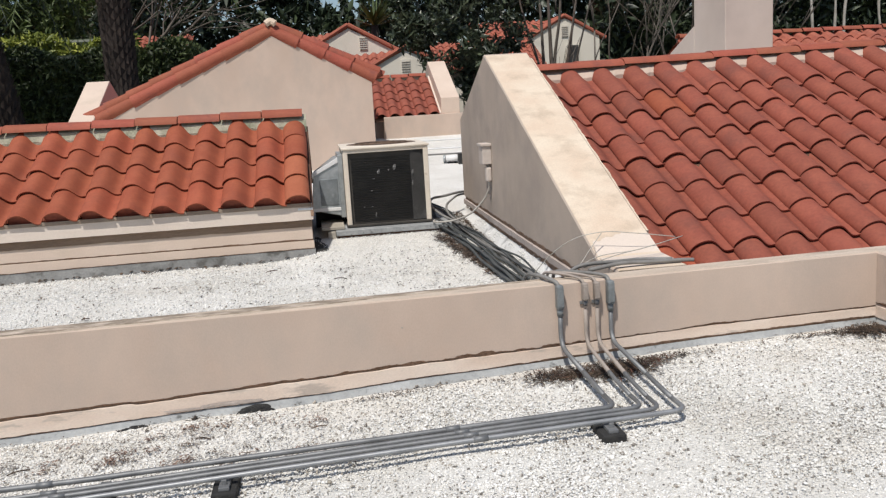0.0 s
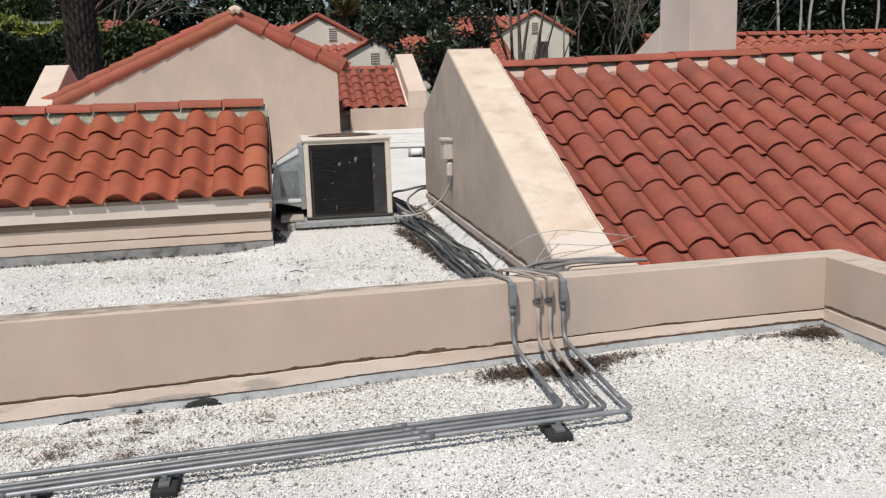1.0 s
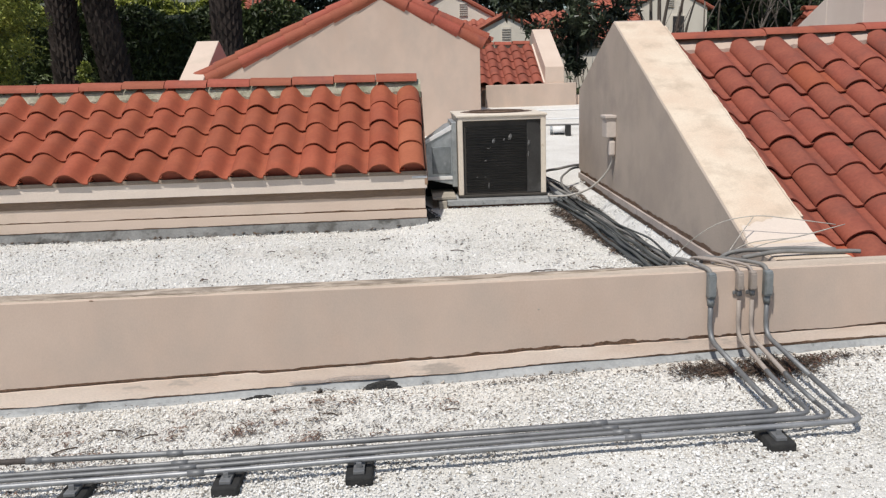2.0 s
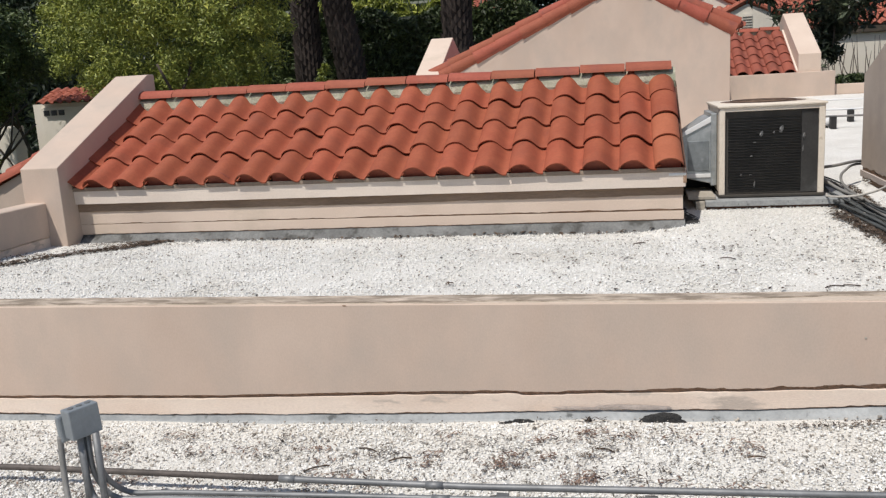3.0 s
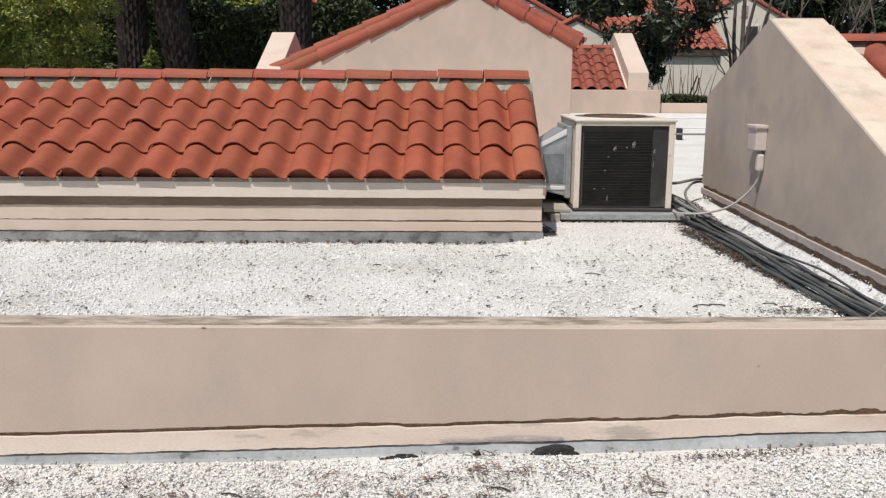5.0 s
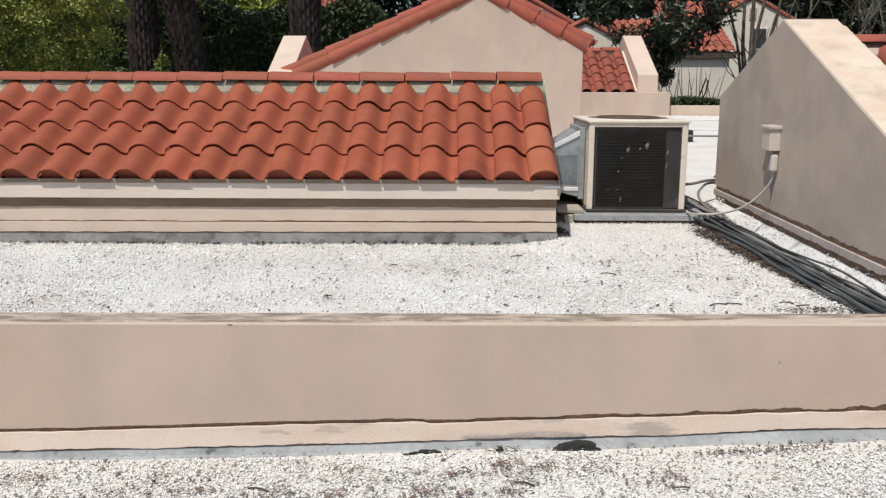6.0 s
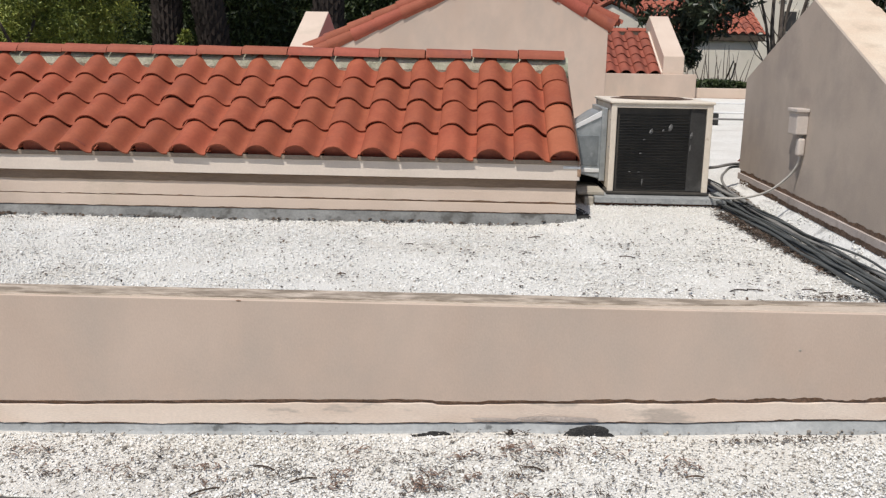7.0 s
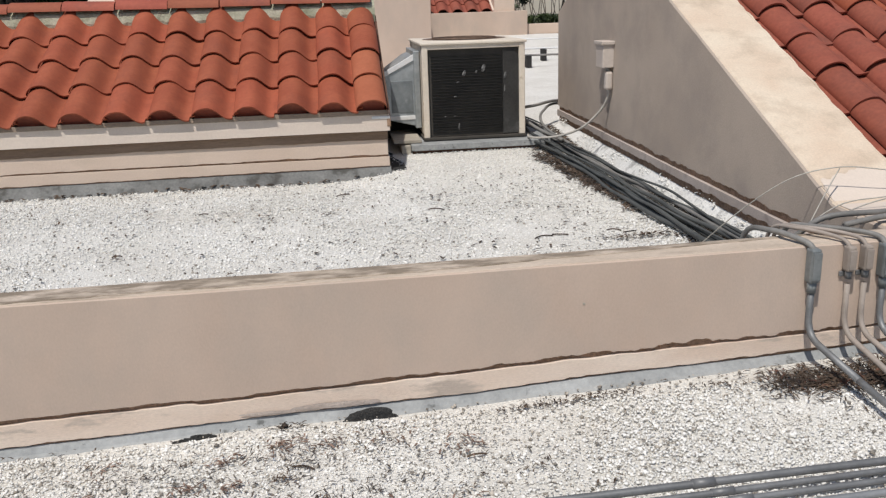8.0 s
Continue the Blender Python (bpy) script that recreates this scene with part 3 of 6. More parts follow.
def corrugated(m, width, length, mat_period=PERIOD, show=SHOW, seg=8):
    """A tiled slope in one mesh: stepped courses of waves."""
    bm = bmesh.new()
    cols, courses = int(width / mat_period * seg), max(1, int(round(length / show)))
    for c in range(courses):
        v0, v1 = c * length / courses - 0.02, (c + 1) * length / courses + 0.02
        low, high, under = [], [], []
        for i in range(cols + 1):
            x = width * i / cols
            s = ((x / mat_period) % 1) * mat_period - 0.116
            z = tile_profile(s)
            low.append(bm.verts.new(m @ Vector((x, v0, z + 0.03))))
            high.append(bm.verts.new(m @ Vector((x, v1, z))))
            under.append(bm.verts.new(m @ Vector((x, v0, z - 0.002))))
        for i in range(cols):
            bm.faces.new((low[i], low[i + 1], high[i + 1], high[i]))
            bm.faces.new((under[i], under[i + 1], low[i + 1], low[i]))
    return bm


TILE_CLEAN = material("clean_clay_tile", ((0.37, 0.106, 0.048), (0.41, 0.126, 0.060)), 5, 45, 0.8, bump=0.25, grain=0.1, vary=0.06, depth=0.003, space="Object")
END_TILE, END_CLEAN = s_tile("end_tile", TILE, True), s_tile("end_tile", TILE_CLEAN, True)
EAVE_TILE, STOP, S_CLEAN = s_tile("eave_tile", TILE, False, 0.034), bird_stop(), s_tile("roof_tile", TILE_CLEAN)
S_TILE, S_TILE_OLD, RIDGE, RAKE = s_tile("roof_tile", TILE), s_tile("old_roof_tile", TILE_OLD), barrel("ridge_tile", CAP_TILE, 0.118, 0.112, 0.386, 176, 0.66), barrel("rake_tile", CAP_TILE, 0.10, 0.085, 0.46, 180, 1.0)
RAKE_WIDE = barrel("rake_tile", CAP_TILE, 0.100, 0.089, 0.46, 180, 1.0)
RIDGE_LOW = barrel("ridge_tile", CAP_TILE, 0.124, 0.122, 0.410, 176, 0.50)
rng = random.Random(4)


def ridge_line(owner, x0, x1, y, z, step=0.395, rise=0.0, mesh=None):
    n = int((x1 - x0) / step)
    for i in range(n):
        ob = part("ridge_tile", mesh or RIDGE, None, owner)
        ob.matrix_basis = pose(x0 + i * step, y + rng.uniform(-0.006, 0.006), z + rise * i * step + rng.uniform(-0.003, 0.003), rng.uniform(-2, 2), rng.uniform(0.5, 1.1) - math.degrees(rise), rng.uniform(-0.8, 0.8))


def mortar_strip(x0, x1, f, v0, v1, high):
    """Rough mortar bedding under the ridge tiles, following the slope."""
    bm = bmesh.new()
    n = int((x1 - x0) / 0.03)
    rows = []
    for i in range(n + 1):
        x = x0 + (x1 - x0) * i / n
        j = 0.018 * noise.noise((x * 6, 3, 1)) + 0.012 * noise.noise((x * 21, 8, 2))
        rows.append([bm.verts.new(f @ Vector((x, v0 + j, -0.02))), bm.verts.new(f @ Vector((x, v0 + 0.015 + j, high * 0.45 + 0.5 * j))),
                     bm.verts.new(f @ Vector((x, v0 + 0.06, high + 0.3 * j))), bm.verts.new(f @ Vector((x, v1, high + 0.01))), bm.verts.new(f @ Vector((x, v1, -0.02)))])
    for a, b in zip(rows, rows[1:]):
        for k in range(5):
            bm.faces.new((a[k], a[(k + 1) % 5], b[(k + 1) % 5], b[k]))
    return bm


# ---- the small tiled ridge building on the raised roof ----
LY0, LZ0, LY1, LZ1 = 7.05, 0.576, 8.39, 1.215
LW, LE = -4.82, 0.300
left = structure("wall_ridge_building", prism([(7.13, -0.1), (9.62, -0.1), (9.62, 0.50), (8.39, 1.14), (7.13, 0.54)], LW, LE, 0.006), STUCCO,
                 "beige stucco wall of a small tiled ridge building", "wall")
part("fascia", slab(LW, LE + 0.022, 7.074, 7.128, lambda x: 0.580, lambda x: 0.443, 0.06, 0.002, seed=31), FASCIA, left, "pale painted fascia board")
# the strip's dark brown carries the shade cast by the tiles
part("fascia_lip", box(LW, LE + 0.018, 7.064, 7.0735, 0.556, 0.588, 0.002), DRIP_SHADED, left, "drip strip under the tiles, darkened for their shadow")
# added strip: the shade below the fascia, put into a dark colour
part("soffit_strip", slab(LW, LE + 0.006, 7.108, 7.116, lambda x: 0.4425, lambda x: 0.378 + 0.002 * x, 0.05, 0.006, seed=17), EAVE_SHADE, left, "brown strip deepening the fascia's shadow on the wall")
part("fascia_end", box(LE - 0.10, LE + 0.026, 7.068, 7.0735, 0.527, 0.546, 0.002), PVC, left, "white end piece of the fascia")
part("base_band", slab(LW, LE + 0.012, 7.119, 7.15, lambda x: 0.256, lambda x: 0.191 + 0.004 * x, 0.03, 0.007, seed=11, edge=0.002), EAVE_WALL, left, "paler patched stucco band")
part("upper_coat", slab(LW, LE + 0.004, 7.117, 7.14, lambda x: 0.4425, lambda x: 0.271 + 0.002 * x, 0.03, 0.008, seed=14), EAVE_WALL, left)
part("joint", box(LW, LE + 0.004, 7.1275, 7.18, 0.17, 0.30), GROOVE, left)
part("flashing", skirt(LW, LE + 0.02, 7.129, 7.03, lambda x: 0.172 + 0.004 * x, lambda x: 0.095, seed=3), FLASHING_DARK, left, "weathered dark grey flashing")
up_left = (0, LY1 - LY0, LZ1 - LZ0)
run_left = math.hypot(*up_left[1:])
f_left = slope_frame((0, LY0, LZ0), (1, 0, 0), up_left)
roof_left = structure("roof_ridge_building", prism([(LY0 + 0.03, LZ0 - 0.025), (LY1, LZ1 - 0.012), (9.70, LZ0 - 0.025), (9.70, LZ0 - 0.05), (LY1, LZ1 - 0.06), (LY0 + 0.03, LZ0 - 0.04)], LW, LE + 0.03), UNDERLAY,
                      "red clay S-tile roof with a mortared ridge", "roof")
columns = [0.244 - 0.2828 * c for c in range(1, 19)]
lay_tiles(roof_left, f_left, [(u, -0.004) for u in columns], rng, EAVE_TILE)
lay_tiles(roof_left, f_left, [(u, -0.004) for u in columns + [0.213]], rng, STOP, "bird_stop")
lay_tiles(roof_left, f_left, [(u, SHOW * r) for r in (1, 2) for u in columns], rng, S_TILE)
lay_tiles(roof_left, f_left, [(u, SHOW * 3) for u in columns], rng, S_TILE, lean=4.6)
lay_tiles(roof_left, f_left, [(0.213, SHOW * r - 0.004 * (r == 0)) for r in (0, 1)], rng, END_CLEAN)
lay_tiles(roof_left, f_left, [(0.213, SHOW * r) for r in (2, 3)], rng, END_TILE, lean=1.5)
part("mortar", mortar_strip(LW, LE + 0.02, f_left, run_left - 0.112, run_left + 0.03, 0.098), MORTAR, roof_left, "greenish grey ridge mortar")
ridge_line(roof_left, LW - 0.02, LE + 0.06, LY1 + 0.0, LZ1 + 0.092)
part("back_tiles", corrugated(slope_frame((LE, 9.73, LZ0), (-1, 0, 0), (0, -1.34, 0.625)), LE - LW, 1.48), TILE_FAR, roof_left)["kind"] = "stuff"
part("rake_trim", prism([(7.07, 0.545), (8.37, 1.165), (8.37, 1.09), (7.07, 0.47)], LE + 0.004, LE + 0.03, 0.003), GROOVE, roof_left)

# the end wall that stands proud of the tiles, and the low wall joined to it
structure("wall_gable_end_west", prism([(6.9, -0.1), (6.9, 0.783), (8.5, 1.55), (8.62, 1.55), (8.62, -0.1)], -5.17, -4.81, 0.006), STUCCO,
          "beige stucco gable end wall with a sloping top", "wall")
west = structure("wall_low_west", slab(3.888, 6.905, 4.97, 5.17, lambda y: 0.49, lambda y: 0.20, 0.06, 0.01, lambda u, v, z: (-v, u, z), 6), STUCCO,
                 "low beige stucco wall at the roof's edge", "wall")
part("base_band", slab(3.888, 6.905, 4.978, 5.165, lambda y: 0.193, lambda y: 0.0, 0.06, 0, lambda u, v, z: (-v, u, z), 7), STUCCO_BAND, west)

# ---- the sloping end wall and the large tiled roof ----
def wedge_top(y):
    return float(np.interp(y, (3.92, 4.22, 7.07, 8.42), (0.462, 0.468, 1.738, 1.185)))


def wedge_groove(y):
    return float(np.interp(y, (3.9, 4.4, 5.8, 8.4), (0.326, 0.331, 0.347, 0.385)))


# the side face's dimmer light is painted in; the cap above stays cream
wedge = structure("wall_sloping_end", slab(3.888, 8.43, 1.868, 2.25, wedge_top, lambda y: wedge_groove(y) + 0.014, 0.02, 0.018, side, 21), STUCCO_SHADED,
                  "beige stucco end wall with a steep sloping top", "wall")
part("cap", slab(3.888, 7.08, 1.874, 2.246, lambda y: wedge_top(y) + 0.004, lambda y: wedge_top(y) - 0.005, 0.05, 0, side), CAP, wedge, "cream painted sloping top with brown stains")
part("base_band", slab(3.888, 8.43, 1.862, 2.2, lambda y: wedge_groove(y) - 0.020, lambda y: wedge_groove(y) - 0.066, 0.02, 0.014, side, 23, edge=0.002), BAND_GREY, wedge, "pinkish grey stucco band")
part("joint", slab(3.888, 8.42, 1.880, 2.15, lambda y: wedge_groove(y) + 0.06, lambda y: wedge_groove(y) - 0.13, 0.2, 0, side), GROOVE, wedge)
part("flashing", skirt(3.94, 8.42, 1.878, 1.795, lambda y: wedge_groove(y) - 0.124 + 0.006 * noise.noise((y * 9, 4, 2)), lambda y: high_floor(1.8, y) + 0.005, side, 9), FLASHING_PALE, wedge, "pale grey flashing")

# whiter sheet with a ragged upper end over the cap's foot
coat = bmesh.new()
bands = []
for i in range(25):
    x = 1.880 + 0.362 * i / 24
    end = 4.40 + 0.07 * noise.noise((x * 4, 1, 2)) + 0.05 * noise.noise((x * 25, 3, 2)) - 0.12 * (i == 0)
    bands.append([coat.verts.new((x, y, wedge_top(y) + 0.0062)) for y in (3.945, 4.08, 4.22, 4.26, 4.32, end)])
for a, b in zip(bands, bands[1:]):
    for k in range(5):
        coat.faces.new((a[k], a[k + 1], b[k + 1], b[k]))
part("fresh_coat", coat, FASCIA, wedge, "whiter patch at the foot of the sloping top")

RY0, RZ0, RY1, RZ1 = 4.6, 0.357, 7.10, 1.523
up_right = Vector((0, RY1 - RY0, RZ1 - RZ0))
run_right = up_right.length
RISE = 0.026
f_right = slope_frame((0, RY0, RZ0 - 2.4 * RISE), (1, 0, RISE), up_right)
def tilted(bm):
    for v in bm.verts:
        v.co.z += RISE * (v.co.x - 2.4)
    return bm


roof_right = structure("roof_large", tilted(prism([(3.89, 0.012), (RY1, RZ1 - 0.012), (9.9, 0.20), (9.9, 0.12), (RY1, RZ1 - 0.07), (3.89, -0.06)], 2.252, 8.9)), UNDERLAY,
                       "large red clay S-tile roof with a mortared ridge", "roof")
part("lower_underlay", tilted(prism([(2.9, -0.455), (3.935, 0.03), (3.935, -0.05), (2.9, -0.53)], 3.40, 8.9)), UNDERLAY, roof_right)
spots = [(2.345 + 0.2815 * c + 0.010 * r, run_right - 0.610 - 0.360 * r) for r in range(9) for c in range(23)]
spots += [(2.345 + 0.2815 * c + 0.010 * r, run_right - 0.610 - 0.360 * r) for r in range(9, 12) for c in range(4, 23)]
clean = {(1, 3), (8, 0), (7, 0)}
plain = [s for k, s in enumerate(spots) if (k // 23, k % 23) not in clean]
TOP_TILE = S_TILE_OLD.copy()
TOP_TILE.transform(Matrix.Scale(1.26, 4, (0, 1, 0)))
lay_tiles(roof_right, f_right, plain[:23], rng, TOP_TILE, lean=0.5)
lay_tiles(roof_right, f_right, plain[23:], rng, S_TILE_OLD)
lay_tiles(roof_right, f_right, [s for s in spots if s not in plain], rng, S_TILE)
part("mortar", mortar_strip(2.26, 8.9, f_right, run_right - 0.150, run_right + 0.03, 0.050), STUCCO, roof_right, "pale ridge mortar")
ridge_line(roof_right, 2.27, 8.9, RY1 + 0.005, RZ1 + 0.050, 0.41, 0.021, RIDGE_LOW)
part("back_tiles", tilted(corrugated(slope_frame((8.9, 9.9, 0.215), (-1, 0, 0), (0, -2.8, 1.306)), 6.6, 3.09)), TILE_FAR, roof_right)["kind"] = "stuff"
structure("wall_large_roof", box(3.42, 8.85, 3.0, 3.94, -3.8, -0.50), STUCCO, "beige stucco wall under the large roof's eave", "wall")

part("edge_mortar", tube([(2.256 + 0.006 * noise.noise((y * 3, 1, 1)), y, wedge_top(y) - 0.016 + 0.006 * noise.noise((y * 7, 2, 1))) for y in (4.45 + 0.04 * k for k in range(64))], 0.009, 6, None, 0.35), CAP, wedge, "rough pale mortar along the tiles")
# chimney and the roof behind it
chimney = thing("chimney", (6.36, 11.4, 0.3), "smooth beige stucco chimney with a sloping shoulder behind a roof ridge", "chimney")
part("shaft", box(6.03, 6.73, 11.0, 11.97, -0.5, 4.2, 0.012), CHIMNEY, chimney)
part("shoulder", prism([(11.975, -0.5), (11.975, 2.24), (13.0, 1.83), (13.0, -0.5)], 6.03, 6.73, 0.01), CHIMNEY, chimney)
part("crown", box(5.96, 6.80, 10.93, 12.04, 4.2, 4.32, 0.015), CHIMNEY, chimney)
far_roof = structure("roof_behind_chimney", corrugated(slope_frame((7.2, 12.6, 1.02), (1, 0, 0), (0, 2.6, 1.18)), 11.0, 2.85), TILE_FAR,
                     "red clay tile roof behind the chimney", "roof")
part("gable_wall", prism([(12.8, -3.8), (12.8, 1.05), (15.2, 2.14), (17.6, 1.05), (17.6, -3.8)], 7.3, 18.1), STUCCO, far_roof)
part("back_tiles", corrugated(slope_frame((18.2, 17.8, 1.02), (-1, 0, 0), (0, -2.6, 1.18)), 11.0, 2.85), TILE_FAR, far_roof)["kind"] = "stuff"
for i in range(26):
    ob = part("ridge_tile", RIDGE, None, far_roof)
    ob.matrix_basis = pose(7.2 + i * 0.41, 15.2, 2.26, 0, 1.2, rng.uniform(-0.6, 0.6))

# ---- the gabled house behind ----
GY = 13.2


def gable_prism(poly, y0, y1, bevel=0.0):
    bm = prism([(x, z) for x, z in poly], y0, y1, bevel)
    for v in bm.verts:
        v.co = Vector((v.co.y, v.co.x, v.co.z))
    return bm


PEAK, EAST, WEST = Vector((-0.13, GY, 2.575)), Vector((1.40, GY, 1.80)), Vector((-2.95, GY, 1.33))
house = thing("gabled_house", (-0.8, GY, 0.3), "beige stucco gable wall edged with red clay rake tiles", "house")
part("wall", gable_prism([(-2.62, -3.8), (1.33, -3.8), (1.33, 1.79), (PEAK.x, 2.56), (-2.62, 1.44)], GY, 18.0, 0.008), STUCCO, house)
for end, sign in ((EAST, 1), (WEST, -1)):
    way = (PEAK - end).normalized()
    n = int((PEAK - end).length / 0.385)
    step = ((PEAK - end).length - 0.43) / (n - 1)
    for i in range(n):
        for k, (lean, dy, dz) in enumerate(((88, 0.05, -0.022), (6, 0.12, 0.080))):
            up = Matrix.Rotation(radians(lean), 3, "X") @ Vector((0, 0, 1))
            up = (up - way * up.dot(way)).normalized()
            cross = up.cross(way)
            turn = Matrix(((way.x, cross.x, up.x, 0), (way.y, cross.y, up.y, 0), (way.z, cross.z, up.z, 0), (0, 0, 0, 1)))
            ob = part("rake_tile", RAKE if k else RAKE_WIDE, None, house)
            ob.matrix_basis = Matrix.Translation(end + way * (i * step - 0.06 * k) + Vector((0, dy + rng.uniform(-0.008, 0.008), dz))) @ turn @ pose(0, 0, 0, rng.uniform(-4, 4), 1.5, rng.uniform(-1, 1))
part("roof_east", corrugated(slope_frame((EAST.x + 0.1, GY + 0.12, EAST.z + 0.0), (0, 1, 0), PEAK - EAST), 4.8, 1.75), TILE_FAR, house)["kind"] = "stuff"
part("roof_west", corrugated(slope_frame((WEST.x - 0.1, GY + 4.92, WEST.z + 0.0), (0, -1, 0), PEAK - WEST), 4.8, 3.15), TILE_FAR, house)["kind"] = "stuff"
part("peak_mortar", tube(curve([(PEAK.x - 0.07, GY - 0.02, 2.66), (PEAK.x, GY, 2.70), (PEAK.x + 0.07, GY - 0.02, 2.66)], 3), 0.05, 8), CAP, house, "pale mortar lump")
structure("wall_post_behind", prism([(13.0, -3.8), (13.0, 1.36), (14.4, 2.0), (15.8, 1.36), (15.8, -3.8)], -3.16, -2.80, 0.012), EAVE_WALL,
          "beige stucco end wall with a sloping top beside the gabled house", "wall")

# ---- the small roof at the far end ----
small = structure("wall_far_building", box(1.86, 3.74, 17.90, 18.3, 0.3, 1.10, 0.01), STUCCO, "low beige stucco wall under a small tiled roof", "wall")
part("recess", box(1.50, 1.86, 18.25, 18.5, 0.3, 1.08), STUCCO, small)
part("back_wall", box(1.50, 3.56, 18.5, 21.5, 0.3, 1.05), STUCCO, small)
roof_small = structure("roof_far_building", prism([(17.97, 1.06), (19.62, 1.88), (21.2, 1.06), (21.2, 1.0), (19.62, 1.80), (17.97, 1.0)], 1.4, 3.05), UNDERLAY, "small red clay tile roof", "roof")
f_small = slope_frame((0, 17.95, 1.075), (1, 0, 0), (0, 1.65, 0.83))
lay_tiles(roof_small, f_small, [(1.55 + PERIOD * c, 0.365 * r) for r in range(5) for c in range(6)], rng, S_TILE_OLD)
part("edge_mortar", prism([(17.97, 1.08), (17.97, 1.14), (19.6, 1.96), (19.6, 1.86)], 3.062, 3.098, 0.008), FASCIA, roof_small, "white mortar along the end wall")
ridge_line(roof_small, 1.4, 3.1, 19.63, 1.955, 0.41)
part("mortar", box(1.42, 3.04, 19.56, 19.70, 1.86, 1.965, 0.02), MORTAR, roof_small, "grey ridge mortar")
structure("wall_far_end", prism([(17.96, 0.3), (17.96, 1.44), (19.75, 2.28), (21.5, 1.44), (21.5, 0.3)], 3.10, 3.50, 0.012), EAVE_WALL,
          "beige stucco end wall with a sloping top at the far roof", "wall")
curb = structure("wall_far_curb", box(3.745, 12.0, 18.0, 18.2, 0.3, 0.84, 0.008), EAVE_WALL, "low beige curb at the far roof edge", "wall")
part("joint", box(3.745, 12.0, 17.985, 18.0, 0.62, 0.655), GROOVE, curb)


# ---- the air conditioner on its curb ----
UX0, UX1, UY0, UY1, UZ0, UZ1 = 0.63, 1.43, 7.762, 8.74, 0.25, 0.985


def air_conditioner():
    unit = thing("air_conditioner", (1.03, 8.25, UZ0), "rusty beige rooftop air conditioner with dark dented coil fins", "air conditioner")
    part("base_pan", box(UX0 - 0.006, UX1 + 0.006, UY0 - 0.008, UY1, UZ0, UZ0 + 0.022, 0.004), COIL, unit, "dark grey sheet-metal base pan")
    for x0, x1, y0, y1 in ((UX0, UX0 + 0.046, UY0, UY0 + 0.05), (UX1 - 0.046, UX1, UY0, UY0 + 0.05), (UX0, UX0 + 0.05, UY1 - 0.06, UY1), (UX1 - 0.05, UX1, UY1 - 0.06, UY1)):
        part("corner_post", box(x0, x1, y0, y1, UZ0 + 0.02, UZ1 - 0.012, 0.006), UNIT_PAINT, unit)
    part("top_rail", box(UX0, UX1, UY0 + 0.002, UY0 + 0.05, UZ1 - 0.045, UZ1 - 0.008, 0.005), UNIT_PAINT, unit)
    top = box(UX0 - 0.012, UX1 + 0.012, UY0 - 0.012, UY1 + 0.012, UZ1 - 0.012, UZ1 + 0.008, 0.005)
    lid = part("top_panel", top, UNIT_PAINT, unit, "faded beige top with rust spots")
    # raised rim round the fan, and the opening inside it
    rim = bmesh.new()
    cx, cy, n = (UX0 + UX1) / 2, (UY0 + UY1) / 2, 28
    rings = []
    for r, z in ((0.365, UZ1 + 0.004), (0.355, UZ1 + 0.014), (0.345, UZ1 + 0.014), (0.340, UZ1 + 0.010)):
        rings.append([rim.verts.new((cx + r * math.cos(a), cy + 1.18 * r * math.sin(a), z)) for a in (2 * math.pi * k / n for k in range(n))])
    for a, b in zip(rings, rings[1:]):
        for k in range(n):
            rim.faces.new((a[k], a[(k + 1) % n], b[(k + 1) % n], b[k]))
    part("fan_rim", rim, UNIT_PAINT, lid, "", True)
    well = bmesh.new()
    ring = [well.verts.new((cx + 0.342 * math.cos(a), cy + 0.404 * math.sin(a), UZ1 + 0.0125)) for a in (2 * math.pi * k / n for k in range(n))]
    low = [well.verts.new((v.co.x, v.co.y, UZ1 + 0.0095)) for v in ring]
    well.faces.new(ring)
    for k in range(n):
        well.faces.new((ring[k], ring[(k + 1) % n], low[(k + 1) % n], low[k]))
    rusty = material("rusty_fan", ((0.10, 0.065, 0.045), (0.19, 0.12, 0.08)), 9, 60, 0.8, bump=0.2)
    part("fan_opening", well, rusty, lid, "rust-brown fan opening")
    for r in (0.08, 0.14, 0.20, 0.26):
        part("guard_ring", tube([(cx + r * math.cos(a), cy + 1.18 * r * math.sin(a), UZ1 + 0.019) for a in (2 * math.pi * k / 24 for k in range(25))], 0.004, 5), rusty, lid)
    front = part("coil", box(UX0 + 0.044, UX1 - 0.044, UY0 + 0.030, UY0 + 0.06, UZ0 + 0.026, UZ1 - 0.040), COIL, unit, "nearly black finned coil")
    fin = box(UX0 + 0.070, UX1 - 0.175, UY0 + 0.016, UY0 + 0.031, -0.0020, 0.0020)
    for v in fin.verts:
        v.co.z -= (v.co.y - UY0 - 0.021) * 0.45
    mesh = bpy.data.meshes.new("fin")
    fin.to_mesh(mesh)
    fin.free()
    mesh.materials.append(FIN)
    for k in range(27):
        ob = part("fin", mesh, None, front)
        ob.matrix_basis = pose(0, rng.uniform(-0.001, 0.001), UZ0 + 0.060 + k * 0.0222, 0, rng.uniform(-0.12, 0.12), 0)
    edge_line = [(UX1 - 0.172, UZ0 + 0.03), (UX1 - 0.046, UZ0 + 0.03)] + [(UX1 - 0.146 + 0.10 * math.cos(a), UZ1 - 0.145 + 0.10 * math.sin(a)) for a in (k * math.pi / 16 for k in range(9))] + [(UX1 - 0.172, UZ1 - 0.045)]
